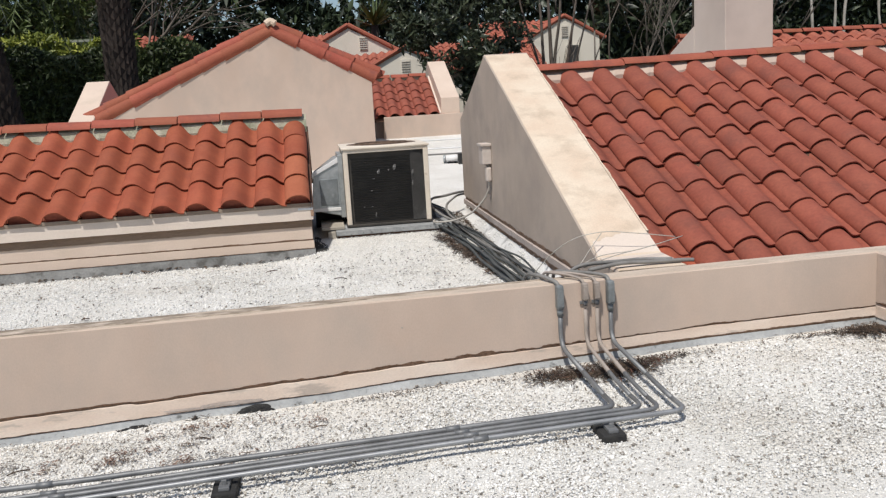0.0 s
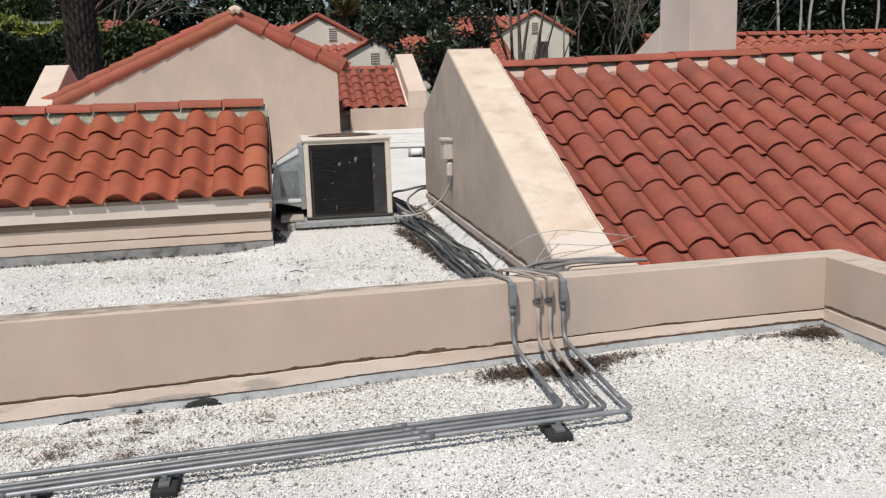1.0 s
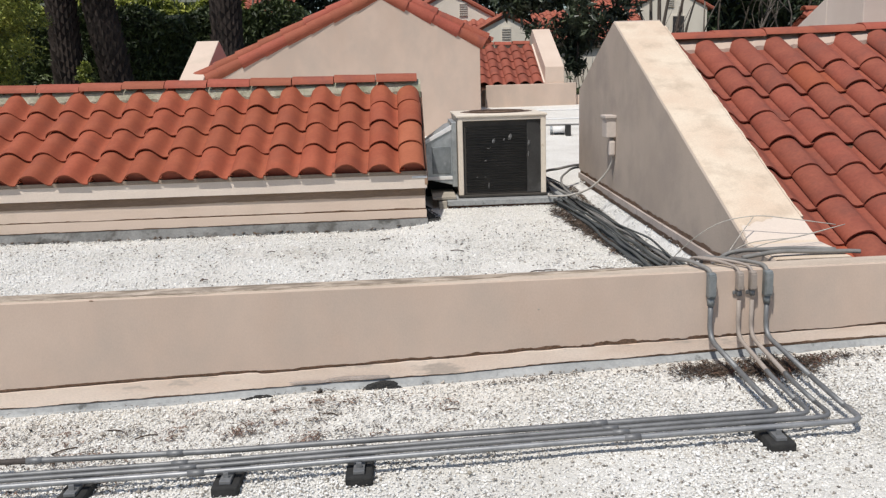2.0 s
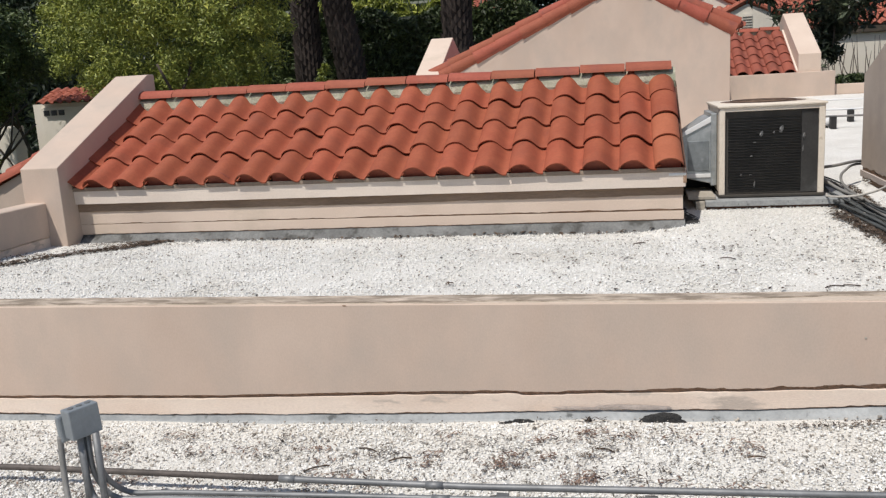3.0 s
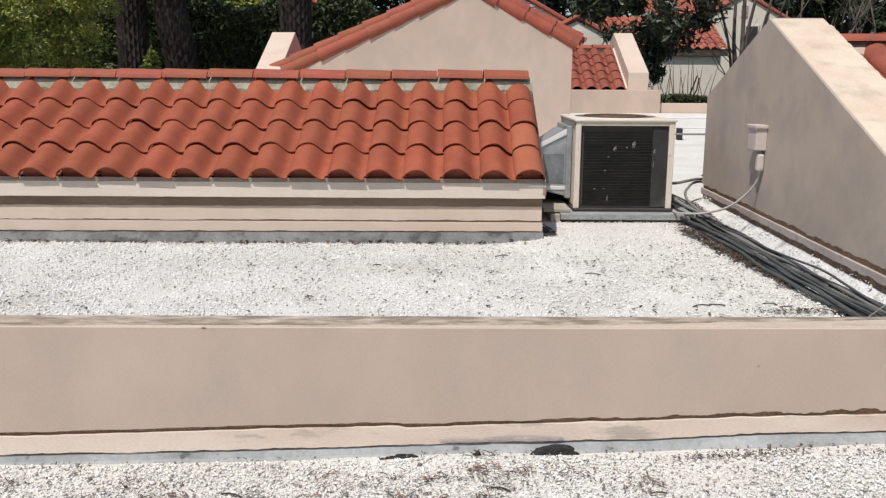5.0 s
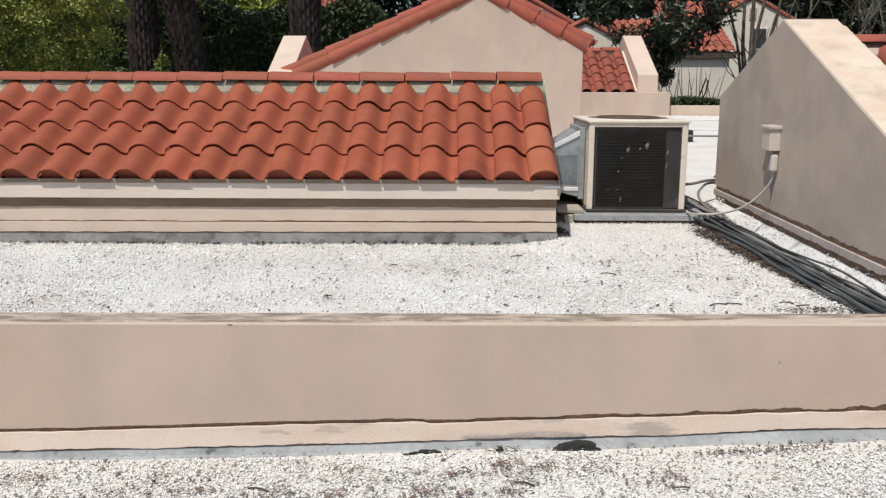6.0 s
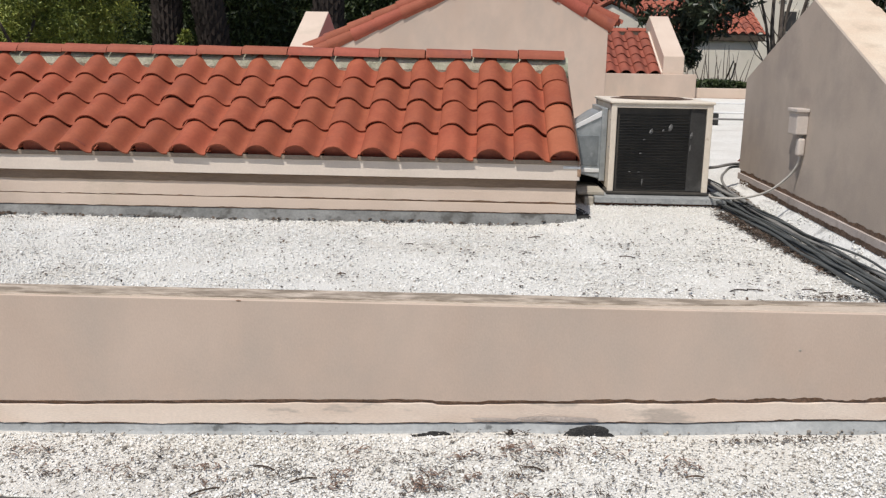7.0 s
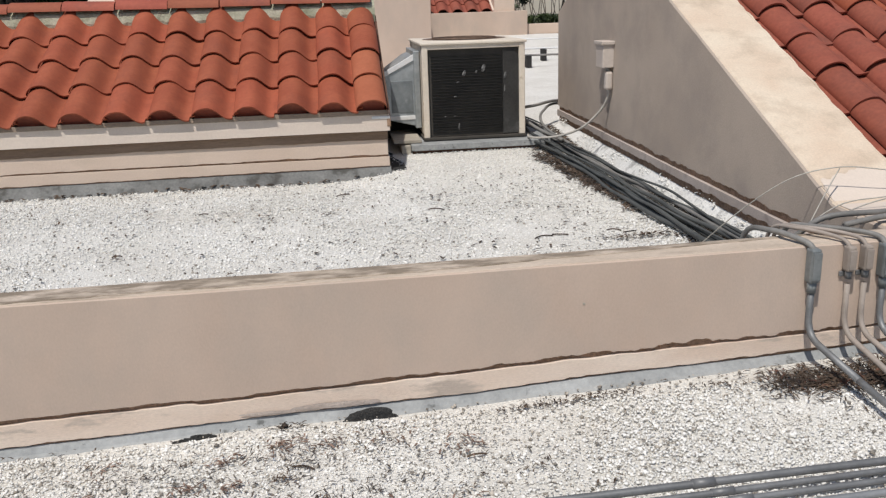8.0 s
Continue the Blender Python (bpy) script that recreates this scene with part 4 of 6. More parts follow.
    part("blank_panel", gable_prism(edge_line, UY0 + 0.019, UY0 + 0.0285), BLANK, unit, "smooth dark grey panel with a rounded corner beside the fins")
    scuff = material("bent_fins", ((0.085, 0.085, 0.082), (0.20, 0.197, 0.19)), 60, 120, 0.7, 0.1, bump=0.2)
    for x, z, w, h in ((0.955, 0.755, 0.026, 0.045), (1.105, 0.79, 0.03, 0.055), (1.05, 0.765, 0.016, 0.02), (0.905, 0.69, 0.022, 0.012), (0.88, 0.58, 0.02, 0.012),
                       (0.905, 0.35, 0.014, 0.05), (1.275, 0.73, 0.02, 0.05), (0.80, 0.43, 0.014, 0.01), (1.27, 0.63, 0.012, 0.05), (0.875, 0.43, 0.02, 0.01)):
        bm = bmesh.new()
        pts = [bm.verts.new((x + w * (0.5 * math.cos(a) + 0.22 * math.sin(a)) * rng.uniform(0.85, 1.15), UY0 + 0.0105 + 0.003 * math.sin(3 * a), z + h * 0.55 * math.sin(a) * rng.uniform(0.85, 1.1))) for a in (k * math.pi / 7 for k in range(14))]
        mid = bm.verts.new((x, UY0 + 0.006, z))
        for k in range(14):
            bm.faces.new((pts[k], pts[(k + 1) % 14], mid))
        part("dent", bm, scuff, front, "pale bent fins")
    panel = part("side_panel", box(UX0 + 0.008, UX0 + 0.03, UY0 + 0.05, UY1 - 0.05, UZ0 + 0.03, UZ1 - 0.02, 0.003), UNIT_PAINT, unit, "beige side panel streaked with rust")
    part("side_panel", box(UX1 - 0.03, UX1 - 0.008, UY0 + 0.05, UY1 - 0.05, UZ0 + 0.03, UZ1 - 0.02, 0.003), UNIT_PAINT, unit)
    part("back_panel", box(UX0 + 0.04, UX1 - 0.04, UY1 - 0.03, UY1 - 0.01, UZ0 + 0.03, UZ1 - 0.02, 0.003), UNIT_PAINT, unit)
    for z in (0.40, 0.62, 0.84):
        part("screw", tube([(UX0 + 0.004, UY0 + 0.09, z), (UX0 + 0.012, UY0 + 0.09, z)], 0.007, 8), BOX_GREY, panel)
    return unit


air_conditioner()

duct = thing("air_duct", (0.45, 8.3, 0.2), "galvanised sheet-metal duct joined to an air conditioner", "duct")
part("body", gable_prism([(0.628, 0.33), (0.628, 0.905), (0.545, 0.875), (0.345, 0.735), (0.315, 0.43), (0.40, 0.385)], 7.99, 8.62, 0.008), GALV, duct)
part("seam", gable_prism([(0.627, 0.875), (0.627, 0.925), (0.335, 0.765), (0.33, 0.725)], 7.978, 7.995, 0.003), PVC, duct, "pale sealant along the seam")
part("flange", box(0.585, 0.632, 7.972, 8.64, 0.325, 0.925, 0.004), GALV, duct)
part("seam", box(0.318, 0.60, 7.982, 7.992, 0.392, 0.425, 0.004), PVC, duct, "pale sealant along the seam")
part("patch", box(0.40, 0.57, 7.9835, 7.9895, 0.45, 0.70, 0.003), GALV_DARK, duct, "dull dark sheet-metal patch")

pad = thing("equipment_curb", (1.05, 8.2, 0.16), "weathered grey platform of boards under an air conditioner", "platform")
part("front_board", box(0.515, 1.60, 7.63, 7.80, 0.195, 0.243, 0.005), FLASHING, pad)
part("deck", box(0.52, 1.59, 7.80, 8.85, 0.19, 0.246, 0.004), FLASHING, pad)
part("skirt", box(0.53, 1.58, 7.66, 8.84, 0.10, 0.196, 0.003), UNDERLAY, pad)
part("side_board", box(0.385, 0.60, 7.70, 8.28, 0.2465, 0.272, 0.004), WOOD, pad, "yellowed old board")
part("side_board", box(0.44, 0.512, 7.66, 8.40, 0.15, 0.235, 0.004), WOOD, pad)
# added black panel: paints the deep shade in the gap below the duct
part("riser_panel", box(0.335, 0.618, 8.30, 8.33, 0.20, 0.42, 0.003), RUBBER, pad, "black panel standing in for the shade under the duct")
# one black strip paints both the tar and the building's deep shade here
part("tar_strip", box(0.306, 0.436, 7.14, 8.40, 0.06, 0.162, 0.012), TAR, pad, "black strip for the shaded, tarred corner beside the platform")

# ---- electrical box on the sloping wall ----
wall_box = thing("electrical_box", (1.82, 7.02, 0.82), "beige painted electrical box on a stucco wall", "electrical box")
case = part("case", box(1.788, 1.868, 6.94, 7.10, 0.815, 0.975, 0.006), BOX_PAINT, wall_box)
part("lid", box(1.776, 1.868, 6.925, 7.115, 0.970, 0.995, 0.005), BOX_PAINT, wall_box)
part("fitting", box(1.815, 1.866, 6.945, 7.005, 0.665, 0.79, 0.014), BOX_PAINT, wall_box, "small beige conduit fitting")
part("nipple", tube([(1.842, 6.975, 0.78), (1.842, 6.975, 0.83)], 0.014, 10), CABLE_GREY, wall_box)


def cable(name, label, points, radius, mat, steps=8, seg=7, category="cable", group=""):
    return tagged(part(name, tube(curve(points, steps), radius, seg), mat, None, "", True), label, category, group)


cable("drop_cable", "grey flexible cable hanging from a wall box to the roof", [(1.842, 6.975, 0.67), (1.84, 6.99, 0.60), (1.80, 7.05, 0.50), (1.70, 7.15, 0.38), (1.58, 7.32, 0.305), (1.47, 7.45, 0.28), (1.43, 7.62, 0.262), (1.46, 7.80, 0.255)], 0.0085, CABLE_PALE)
cable("coiled_cable", "stiff grey cable looping up beside the air conditioner", [(1.62, 7.35, 0.27), (1.52, 7.72, 0.31), (1.46, 7.98, 0.37), (1.50, 8.22, 0.41), (1.64, 8.32, 0.42), (1.80, 8.46, 0.43), (1.94, 8.60, 0.42), (2.20, 8.72, 0.41)], 0.013, CABLE_GREY)
cable("coiled_cable", "stiff grey cable looping up beside the air conditioner", [(1.66, 7.30, 0.25), (1.60, 7.75, 0.30), (1.62, 8.05, 0.35), (1.72, 8.32, 0.38), (1.86, 8.54, 0.40), (2.15, 8.64, 0.38)], 0.011, CABLE_GREY)

# the bundle along the foot of the sloping wall
crng = random.Random(11)
lanes = [(1.560, 0.020, 0), (1.590, 0.021, 0), (1.622, 0.019, 0), (1.700, 0.022, 0), (1.735, 0.018, 0), (1.770, 0.021, 0), (1.578, 0.018, 1), (1.610, 0.018, 1), (1.715, 0.017, 1), (1.752, 0.015, 1), (1.600, 0.011, 2), (1.73, 0.012, 2), (1.66, 0.012, 0)]
for i, (x, r, layer) in enumerate(lanes):
    r *= 0.60
    pts, swing, beat = [], crng.uniform(0.010, 0.024) * (1.8 if r < 0.011 else 1), crng.uniform(0, 6.3)
    for y in (3.96, 4.3, 4.65, 5.0, 5.35, 5.7, 6.05, 6.4, 6.75, 7.1, 7.45, 7.8, 8.3, 9.0, 9.8):
        drift = float(np.interp(y, (4, 5.3, 7.2, 8.3, 9.8), (0.055, 0.04, -0.04, -0.10, -0.42)))
        pts.append((x + drift + swing * math.sin(y * 2.4 + beat) + crng.uniform(-0.010, 0.010), y, high_floor(1.6, y) + r + 0.010 + layer * 0.024 + crng.uniform(0, 0.016)))
    cable("roof_cable", "dark insulated cable lying in a bundle on gravel", pts, r, CABLE_GREY if i in (4, 8) else CABLE, 6, 8, group="cables in the bundle")

# ---- conduits over the parapet and along the low roof ----
RUN = [(1.512, 3.045, CONDUIT, 0.0120), (1.641, 3.003, CONDUIT_PAINT, 0.0100), (1.701, 2.962, CONDUIT_PAINT, 0.0100), (1.770, 2.912, CONDUIT, 0.0112)]


def run_height(x):
    return float(np.interp(x, (-6, -2.5, -1.3, -0.3, 0.0, 0.8, 1.8), (-0.14, -0.045, -0.012, 0.010, 0.025, 0.052, 0.080)))


def lane(i, y, x):
    """Where a conduit's run lies: the first drifts towards the wall."""
    return y + (float(np.interp(x, (-2.4, -0.9, 0.5, 1.5), (0.118, 0.040, 0.008, 0.0))) if i == 0 else -0.004 * (1.5 - x))


def conduit(i, x, y, mat, r):
    top = parapet_top(x) - 0.035
    knee = groove(x) + 0.005
    turn_x = x + (0.030, 0.005, 0.005, 0.025)[i]
    end_x = (-6.0, -1.84, -1.87, -1.90)[i]
    pipe = thing("conduit", (x, 3.7, low_floor(x)), ("thick grey steel conduit climbing a parapet", "conduit painted beige where it climbs a parapet", "conduit painted beige where it climbs a parapet", "steel conduit with a bright run climbing a parapet")[i],
                 "conduit", "conduits over the parapet")
    riser = rounded([(x, 3.728, top - 0.10), (x, 3.728, knee), (turn_x, y + 0.34, run_height(x) + 0.012), (turn_x, y + 0.14, run_height(x))], 0.07, 6)
    cut = next(k for k, q in enumerate(riser) if q.z < knee - 0.035)
    part("riser", tube(riser[:cut + 1], r, 10), mat, pipe, "", True)
    part("bend", tube(riser[cut:], r * 0.99, 10), CONDUIT, pipe, "bare steel bend", True)
    path = [(turn_x, y + 0.145, run_height(x)), (turn_x + 0.002, y, run_height(x))]
    path += [(px, lane(i, y, px), run_height(px)) for px in (1.1, 0.6, 0.0, -0.6, -1.2, -1.7)]
    if i == 0:
        rusty_run = [(px, lane(i, y, px), run_height(px)) for px in (-1.7, -2.4, -3.2, -4.4, -6.0)]
        part("run", tube(rounded([(-1.28, lane(i, y, -1.28), run_height(-1.28))] + rusty_run, 0.06, 5), r * 0.97, 10), CONDUIT_RUSTY, pipe, "brown rusty run", True)
        path = path[:-1] + [(-1.28, lane(i, y, -1.28), run_height(-1.28))]
    elif i > 0:
        path += [(end_x + 0.02, y - 0.03, run_height(end_x) + 0.0), (end_x - 0.02, 2.90, 0.08), (end_x - 0.015, 2.895, 0.235)]
    part("run", tube(rounded(path, 0.06, 5), r * 0.96, 10), CONDUIT_BRIGHT if i == 3 else CONDUIT, pipe, "bare steel run", True)
    for cx in (0.85 + 0.03 * i, -0.75 + 0.04 * i) + ((-1.28,) if i == 0 else ()):
        part("coupling", tube([(cx - 0.03, lane(i, y, cx), run_height(cx - 0.03)), (cx + 0.03, lane(i, y, cx), run_height(cx + 0.03))], r * 1.16, 10), CONDUIT, pipe, "", True)
    # fitting at the wall's top edge
    grey = i in (0, 3)
    if grey:
        body = part("fitting", box(x - 0.018, x + 0.018, 3.708, 3.752, top - 0.085, top + 0.035, 0.008), FITTING, pipe, "grey cast conduit fitting")
        part("cover", box(x - 0.015, x + 0.015, 3.701, 3.7065, top - 0.072, top + 0.024, 0.002), FITTING, body)
        part("nut", tube([(x, 3.728, top - 0.120), (x, 3.728, top - 0.083)], r * 1.35, 10), FITTING, pipe, "", True)
    else:
        part("strap", box(x - 0.022, x + 0.012, 3.744, 3.753, top - 0.078, top - 0.060, 0.003), CONDUIT, pipe, "dark metal strap")
        body = part("fitting", box(x - 0.014, x + 0.014, 3.711, 3.752, top - 0.055, top + 0.034, 0.007), CONDUIT_PAINT, pipe, "beige painted conduit fitting")
        part("cover", box(x - 0.012, x + 0.012, 3.7055, 3.7105, top - 0.046, top + 0.022, 0.002), CONDUIT_PAINT, body)
        part("nut", tube([(x, 3.728, top - 0.080), (x, 3.728, top - 0.052)], r * 1.22, 10), CONDUIT, pipe, "dark compression nut", True)
    over = curve([(x, 3.728, top - 0.03), (x - 0.005, 3.735, top + 0.036), (x - 0.03, 3.79, top + 0.055), (x - 0.07 - 0.03 * i, 3.90, top + 0.058), (x - 0.10 - 0.035 * i, 4.02, top + 0.02), (x - 0.07 - 0.03 * i, 4.12, top - 0.20)], 6)
    part("flexible_end", tube(over, r * (0.85 if grey else 0.72), 9), CABLE_GREY if grey else CONDUIT_PAINT, pipe, "", True)


for i, row in enumerate(RUN):
    conduit(i, *row)


def support(x, y0, y1):
    z = low_floor(x, 2.9)
    block = thing("conduit_support", (x, (y0 + y1) / 2, z), "black rubber block strapped under conduits on gravel", "support block", "conduit supports")
    part("block", box(x - 0.048, x + 0.048, y0, y1, z - 0.015, z + 0.034, 0.008), RUBBER, block)
    part("channel", box(x - 0.02, x + 0.02, y0 + 0.02, y1 - 0.01, z + 0.034, z + 0.048, 0.002), CONDUIT, block, "steel channel")
    part("clamp", box(x - 0.010, x + 0.010, y0 + 0.045, y0 + 0.053, z + 0.045, z + 0.068, 0.002), CONDUIT, block, "steel clamp")


for x, y0 in ((1.465, 2.83), (-0.05, 2.83), (-0.52, 2.83), (-1.06, 2.83), (-2.9, 2.86)):
    support(x, y0, y0 + 0.25)

jb = thing("junction_box", (-1.88, 2.88, low_floor(-1.9)), "grey electrical junction box standing on conduits over gravel", "junction box")
tilt = pose(-1.888, 2.885, 0.232, 2, -3, -28)


def placed(bm, m):
    bm.transform(m)
    return bm


jbody = part("box", placed(box(-0.028, 0.028, -0.052, 0.052, -0.002, 0.099, 0.004), tilt), BOX_GREY, jb)
for k in (-0.03, 0.0, 0.03):
    part("knockout", placed(tube([(0, k, 0.0985), (0, k, 0.1015)], 0.010, 12), tilt), CONDUIT, jbody)
part("side_cover", placed(box(-0.054, -0.028, -0.066, -0.008, -0.016, 0.078, 0.008), tilt), BOX_GREY, jb, "small grey weatherproof cover")
part("lead", tube(curve([(-1.955, 2.85, 0.235), (-1.955, 2.845, 0.16), (-1.945, 2.83, 0.07), (-1.91, 2.79, -0.02), (-1.87, 2.73, -0.08)], 6), 0.010, 8), CABLE_GREY, jb, "", True)
part("leg", tube([(-1.90, 2.88, low_floor(-1.9, 2.88) - 0.02), (-1.90, 2.88, 0.235)], 0.012, 8), CONDUIT, jb, "", True)
part("leg", tube([(-1.85, 2.89, low_floor(-1.9, 2.88) - 0.02), (-1.85, 2.89, 0.235)], 0.012, 8), CONDUIT, jb, "", True)

# cable and thin wires on the foot of the sloping wall
cable("thick_cable", "thick grey cable lying along the parapet top", [(1.72, 3.90, 0.478), (1.90, 3.93, 0.492), (2.06, 3.945, 0.484), (2.18, 3.94, 0.482), (2.25, 3.935, 0.481), (2.30, 3.93, 0.478)], 0.011, CABLE_GREY)
cable("thick_cable", "thick grey cable lying along the parapet top", [(1.62, 4.05, 0.40), (1.70, 3.99, 0.485), (1.92, 4.0, 0.490), (2.08, 4.01, 0.486), (2.20, 3.97, 0.484)], 0.011, CABLE_GREY)
WIRE = material("pale_wire", ((0.42, 0.39, 0.34), (0.52, 0.49, 0.43)), 9, 50, 0.6, bump=0)
for pts in ([(1.55, 4.70, 0.20), (1.62, 4.45, 0.42), (1.75, 4.33, 0.56), (1.92, 4.28, 0.605), (2.10, 4.25, 0.59), (2.34, 4.25, 0.55)],
            [(1.66, 4.05, 0.44), (1.84, 4.10, 0.505), (2.06, 4.12, 0.52), (2.32, 4.20, 0.55)],
            [(1.72, 4.00, 0.47), (1.90, 4.05, 0.51), (2.12, 4.10, 0.535), (2.36, 4.20, 0.56)],
            [(1.92, 4.28, 0.60), (1.82, 4.20, 0.52), (1.72, 4.12, 0.43)]):
    cable("loose_wire", "thin pale wire looping over the parapet", pts, 0.0026, WIRE, 7, 5, "wire", "loose wires")

# ---- pipes on the far part of the raised roof ----
for k, (y, x0, x1, dz) in enumerate(((12.6, 1.45, 6.0, 0.17), (13.4, 1.45, 6.0, 0.18), (15.2, 1.5, 7.0, 0.16))):
    z = high_floor(3, y) + dz
    cable("roof_pipe", "white pipe carried on dark blocks over gravel", [(x0, y + 0.1, z), (x0 + 1.5, y, z - 0.01), (x1, y - 0.15, z)], 0.013, PVC if k else CABLE_GREY, 6, 8, "pipe", "far roof pipes")
for x, y in ((2.55, 12.59), (2.95, 13.38), (4.4, 12.55), (2.2, 15.2)):
    z = high_floor(x, y)
    tagged(part("pipe_block", box(x - 0.035, x + 0.035, y - 0.06, y + 0.06, z - 0.01, z + 0.16, 0.008), RUBBER), "dark block under pipes on a gravel roof", "support block", "pipe blocks")
cz = high_floor(2.45, 12.75)
vent = thing("vent_pipe", (2.46, 12.75, cz), "short white sheet-metal pipe lying on gravel", "pipe")
part("body", tube([(2.34, 12.77, cz + 0.068), (2.60, 12.73, cz + 0.070)], 0.056, 14), PVC, vent, "", True)
part("collar", tube([(2.315, 12.774, cz + 0.068), (2.35, 12.768, cz + 0.068)], 0.064, 14), GALV, vent, "", True)
part("saddle", box(2.37, 2.52, 12.69, 12.80, cz - 0.01, cz + 0.022, 0.006), RUBBER, vent, "dark saddle block")

# ---- tar patches on the flashing ----
def tar_patch(x, w, h, seed, y0=3.716, drop=0.040):
    """A rough daub: domed above, flat where it meets the gravel."""
    bm = bmesh.new()
    n, rings, z0 = 40, 7, band_low(x) - drop
    mid = bm.verts.new((x, y0 - 0.028, z0 + h * 0.3))
    last = None
    for m in range(1, rings + 1):
        ring, k = [], m / rings
        for i in range(n):
            a = 2 * math.pi * i / n
            j = 1 + 0.22 * noise.noise((1.6 * math.cos(a) + seed, 1.6 * math.sin(a), seed)) + 0.20 * noise.noise((7 * math.cos(a), 7 * math.sin(a), seed))
            px, up = x + k * w * j * math.cos(a), k * h * j * math.sin(a)
            up = max(up, -0.35 * h)
            lump = 0.005 * noise.noise((px * 60, up * 60, seed)) + 0.006 * (1 - k * k)
            ring.append(bm.verts.new((px, y0 - 0.6 * max(0, -up) + 0.5 * max(0, up) - lump, z0 + up + 0.3 * lump)))
        for i in range(n):
            b = (i + 1) % n
            if last:
                bm.faces.new((last[i], last[b], ring[b], ring[i]))
            else:
                bm.faces.new((mid, ring[b], ring[i]))
        last = ring
    return tagged(part("tar_patch", bm, TAR, None, "", True), "black tar patch daubed on flashing", "tar patch", "tar patches")


for x, w, h, s in ((0.012, 0.098, 0.036, 1), (-0.535, 0.075, 0.022, 2), (-0.60, 0.03, 0.014, 7), (-0.30, 0.022, 0.012, 9), (-0.27, 0.018, 0.022, 10), (2.62, 0.05, 0.009, 5), (1.30, 0.030, 0.012, 6)):
    tar_patch(x, w, h, s)
for x, w, h, s in ((0.46, 0.07, 0.006, 11), (0.60, 0.10, 0.008, 12), (0.78, 0.09, 0.007, 13), (0.98, 0.05, 0.005, 14)):
    tar_patch(x, w, h, s, lip_of(x) + 0.006, 0.044)

# ---- loose gravel and litter ----
nrng = np.random.default_rng(5)


def strew(n, x0, x1, y0, y1, height, lift):
    x, y = nrng.uniform(x0, x1, n), nrng.uniform(y0, y1, n)
    z = np.array([height(a, b) for a, b in zip(x, y)])
    return np.stack([x, y, z + lift + nrng.uniform(-0.004, 0.004, n)], 1)


def bare(c, keep=0.25):
    """Thins the stones in patches, so that the bed shows through."""
    f = np.array([noise.noise((a * 1.3, b * 1.3, 4.0)) for a, b, _ in c])
    return c[(f < 0.18) | (nrng.uniform(size=len(c)) < keep)]


stones = np.concatenate([strew(120000, -2.95, 3.2, 2.3, 3.735, low_floor, 0.003), strew(9000, 0.6, 3.2, 1.9, 2.3, low_floor, 0.003)])
stones = bare(stones, 0.5)
reach = np.array([lip_of(a) + 0.012 * noise.noise((a * 7, 1, 3)) + 0.014 * noise.noise((a * 23, 2, 5)) for a in stones[:, 0]])
stones = stones[stones[:, 1] < reach]
dark = strew(14000, -2.95, 3.2, 2.2, 3.735, low_floor, 0.006)
structure("gravel_specks", pebbles("gravel_specks", dark, nrng.gamma(3, 0.0011, len(dark)) + 0.002, STONE_DARK, nrng), None, "scattered grey and brown gravel stones", "gravel", kind="stuff")
dark = strew(5000, -4.95, 1.6, 4.8, 7.0, high_floor, 0.006)
structure("gravel_specks", pebbles("gravel_specks", dark, nrng.gamma(3, 0.0012, len(dark)) + 0.002, STONE_DARK, nrng), None, "scattered grey and brown gravel stones", "gravel", kind="stuff")
structure("gravel_low", pebbles("gravel_low", stones, nrng.gamma(3, 0.0012, len(stones)) + 0.0022, STONE, nrng), None, "loose white crushed gravel", "gravel", kind="stuff")
stones = bare(strew(105000, -4.97, 1.75, 4.7, 7.75, high_floor, 0.004), 0.6)
structure("gravel_high", pebbles("gravel_high", stones, nrng.gamma(3, 0.0013, len(stones)) + 0.0026, STONE, nrng), None, "loose white crushed gravel", "gravel", kind="stuff")

spill = strew(2600, 1.74, 1.872, 4.0, 8.35, high_floor, 0.0)
spill = spill[[noise.noise((b * 2.1, 1, 8)) + 1.5 * noise.noise((a * 14, b * 3, 2)) > -0.1 for a, b, _ in spill]]
spill[:, 2] += 0.006 + np.clip(spill[:, 0] - 1.80, 0, 1) * 1.35
structure("gravel_spill", pebbles("gravel_spill", spill, nrng.gamma(3, 0.0014, len(spill)) + 0.0026, STONE, nrng), None, "white gravel spilled along a wall's flashing", "gravel", kind="stuff")


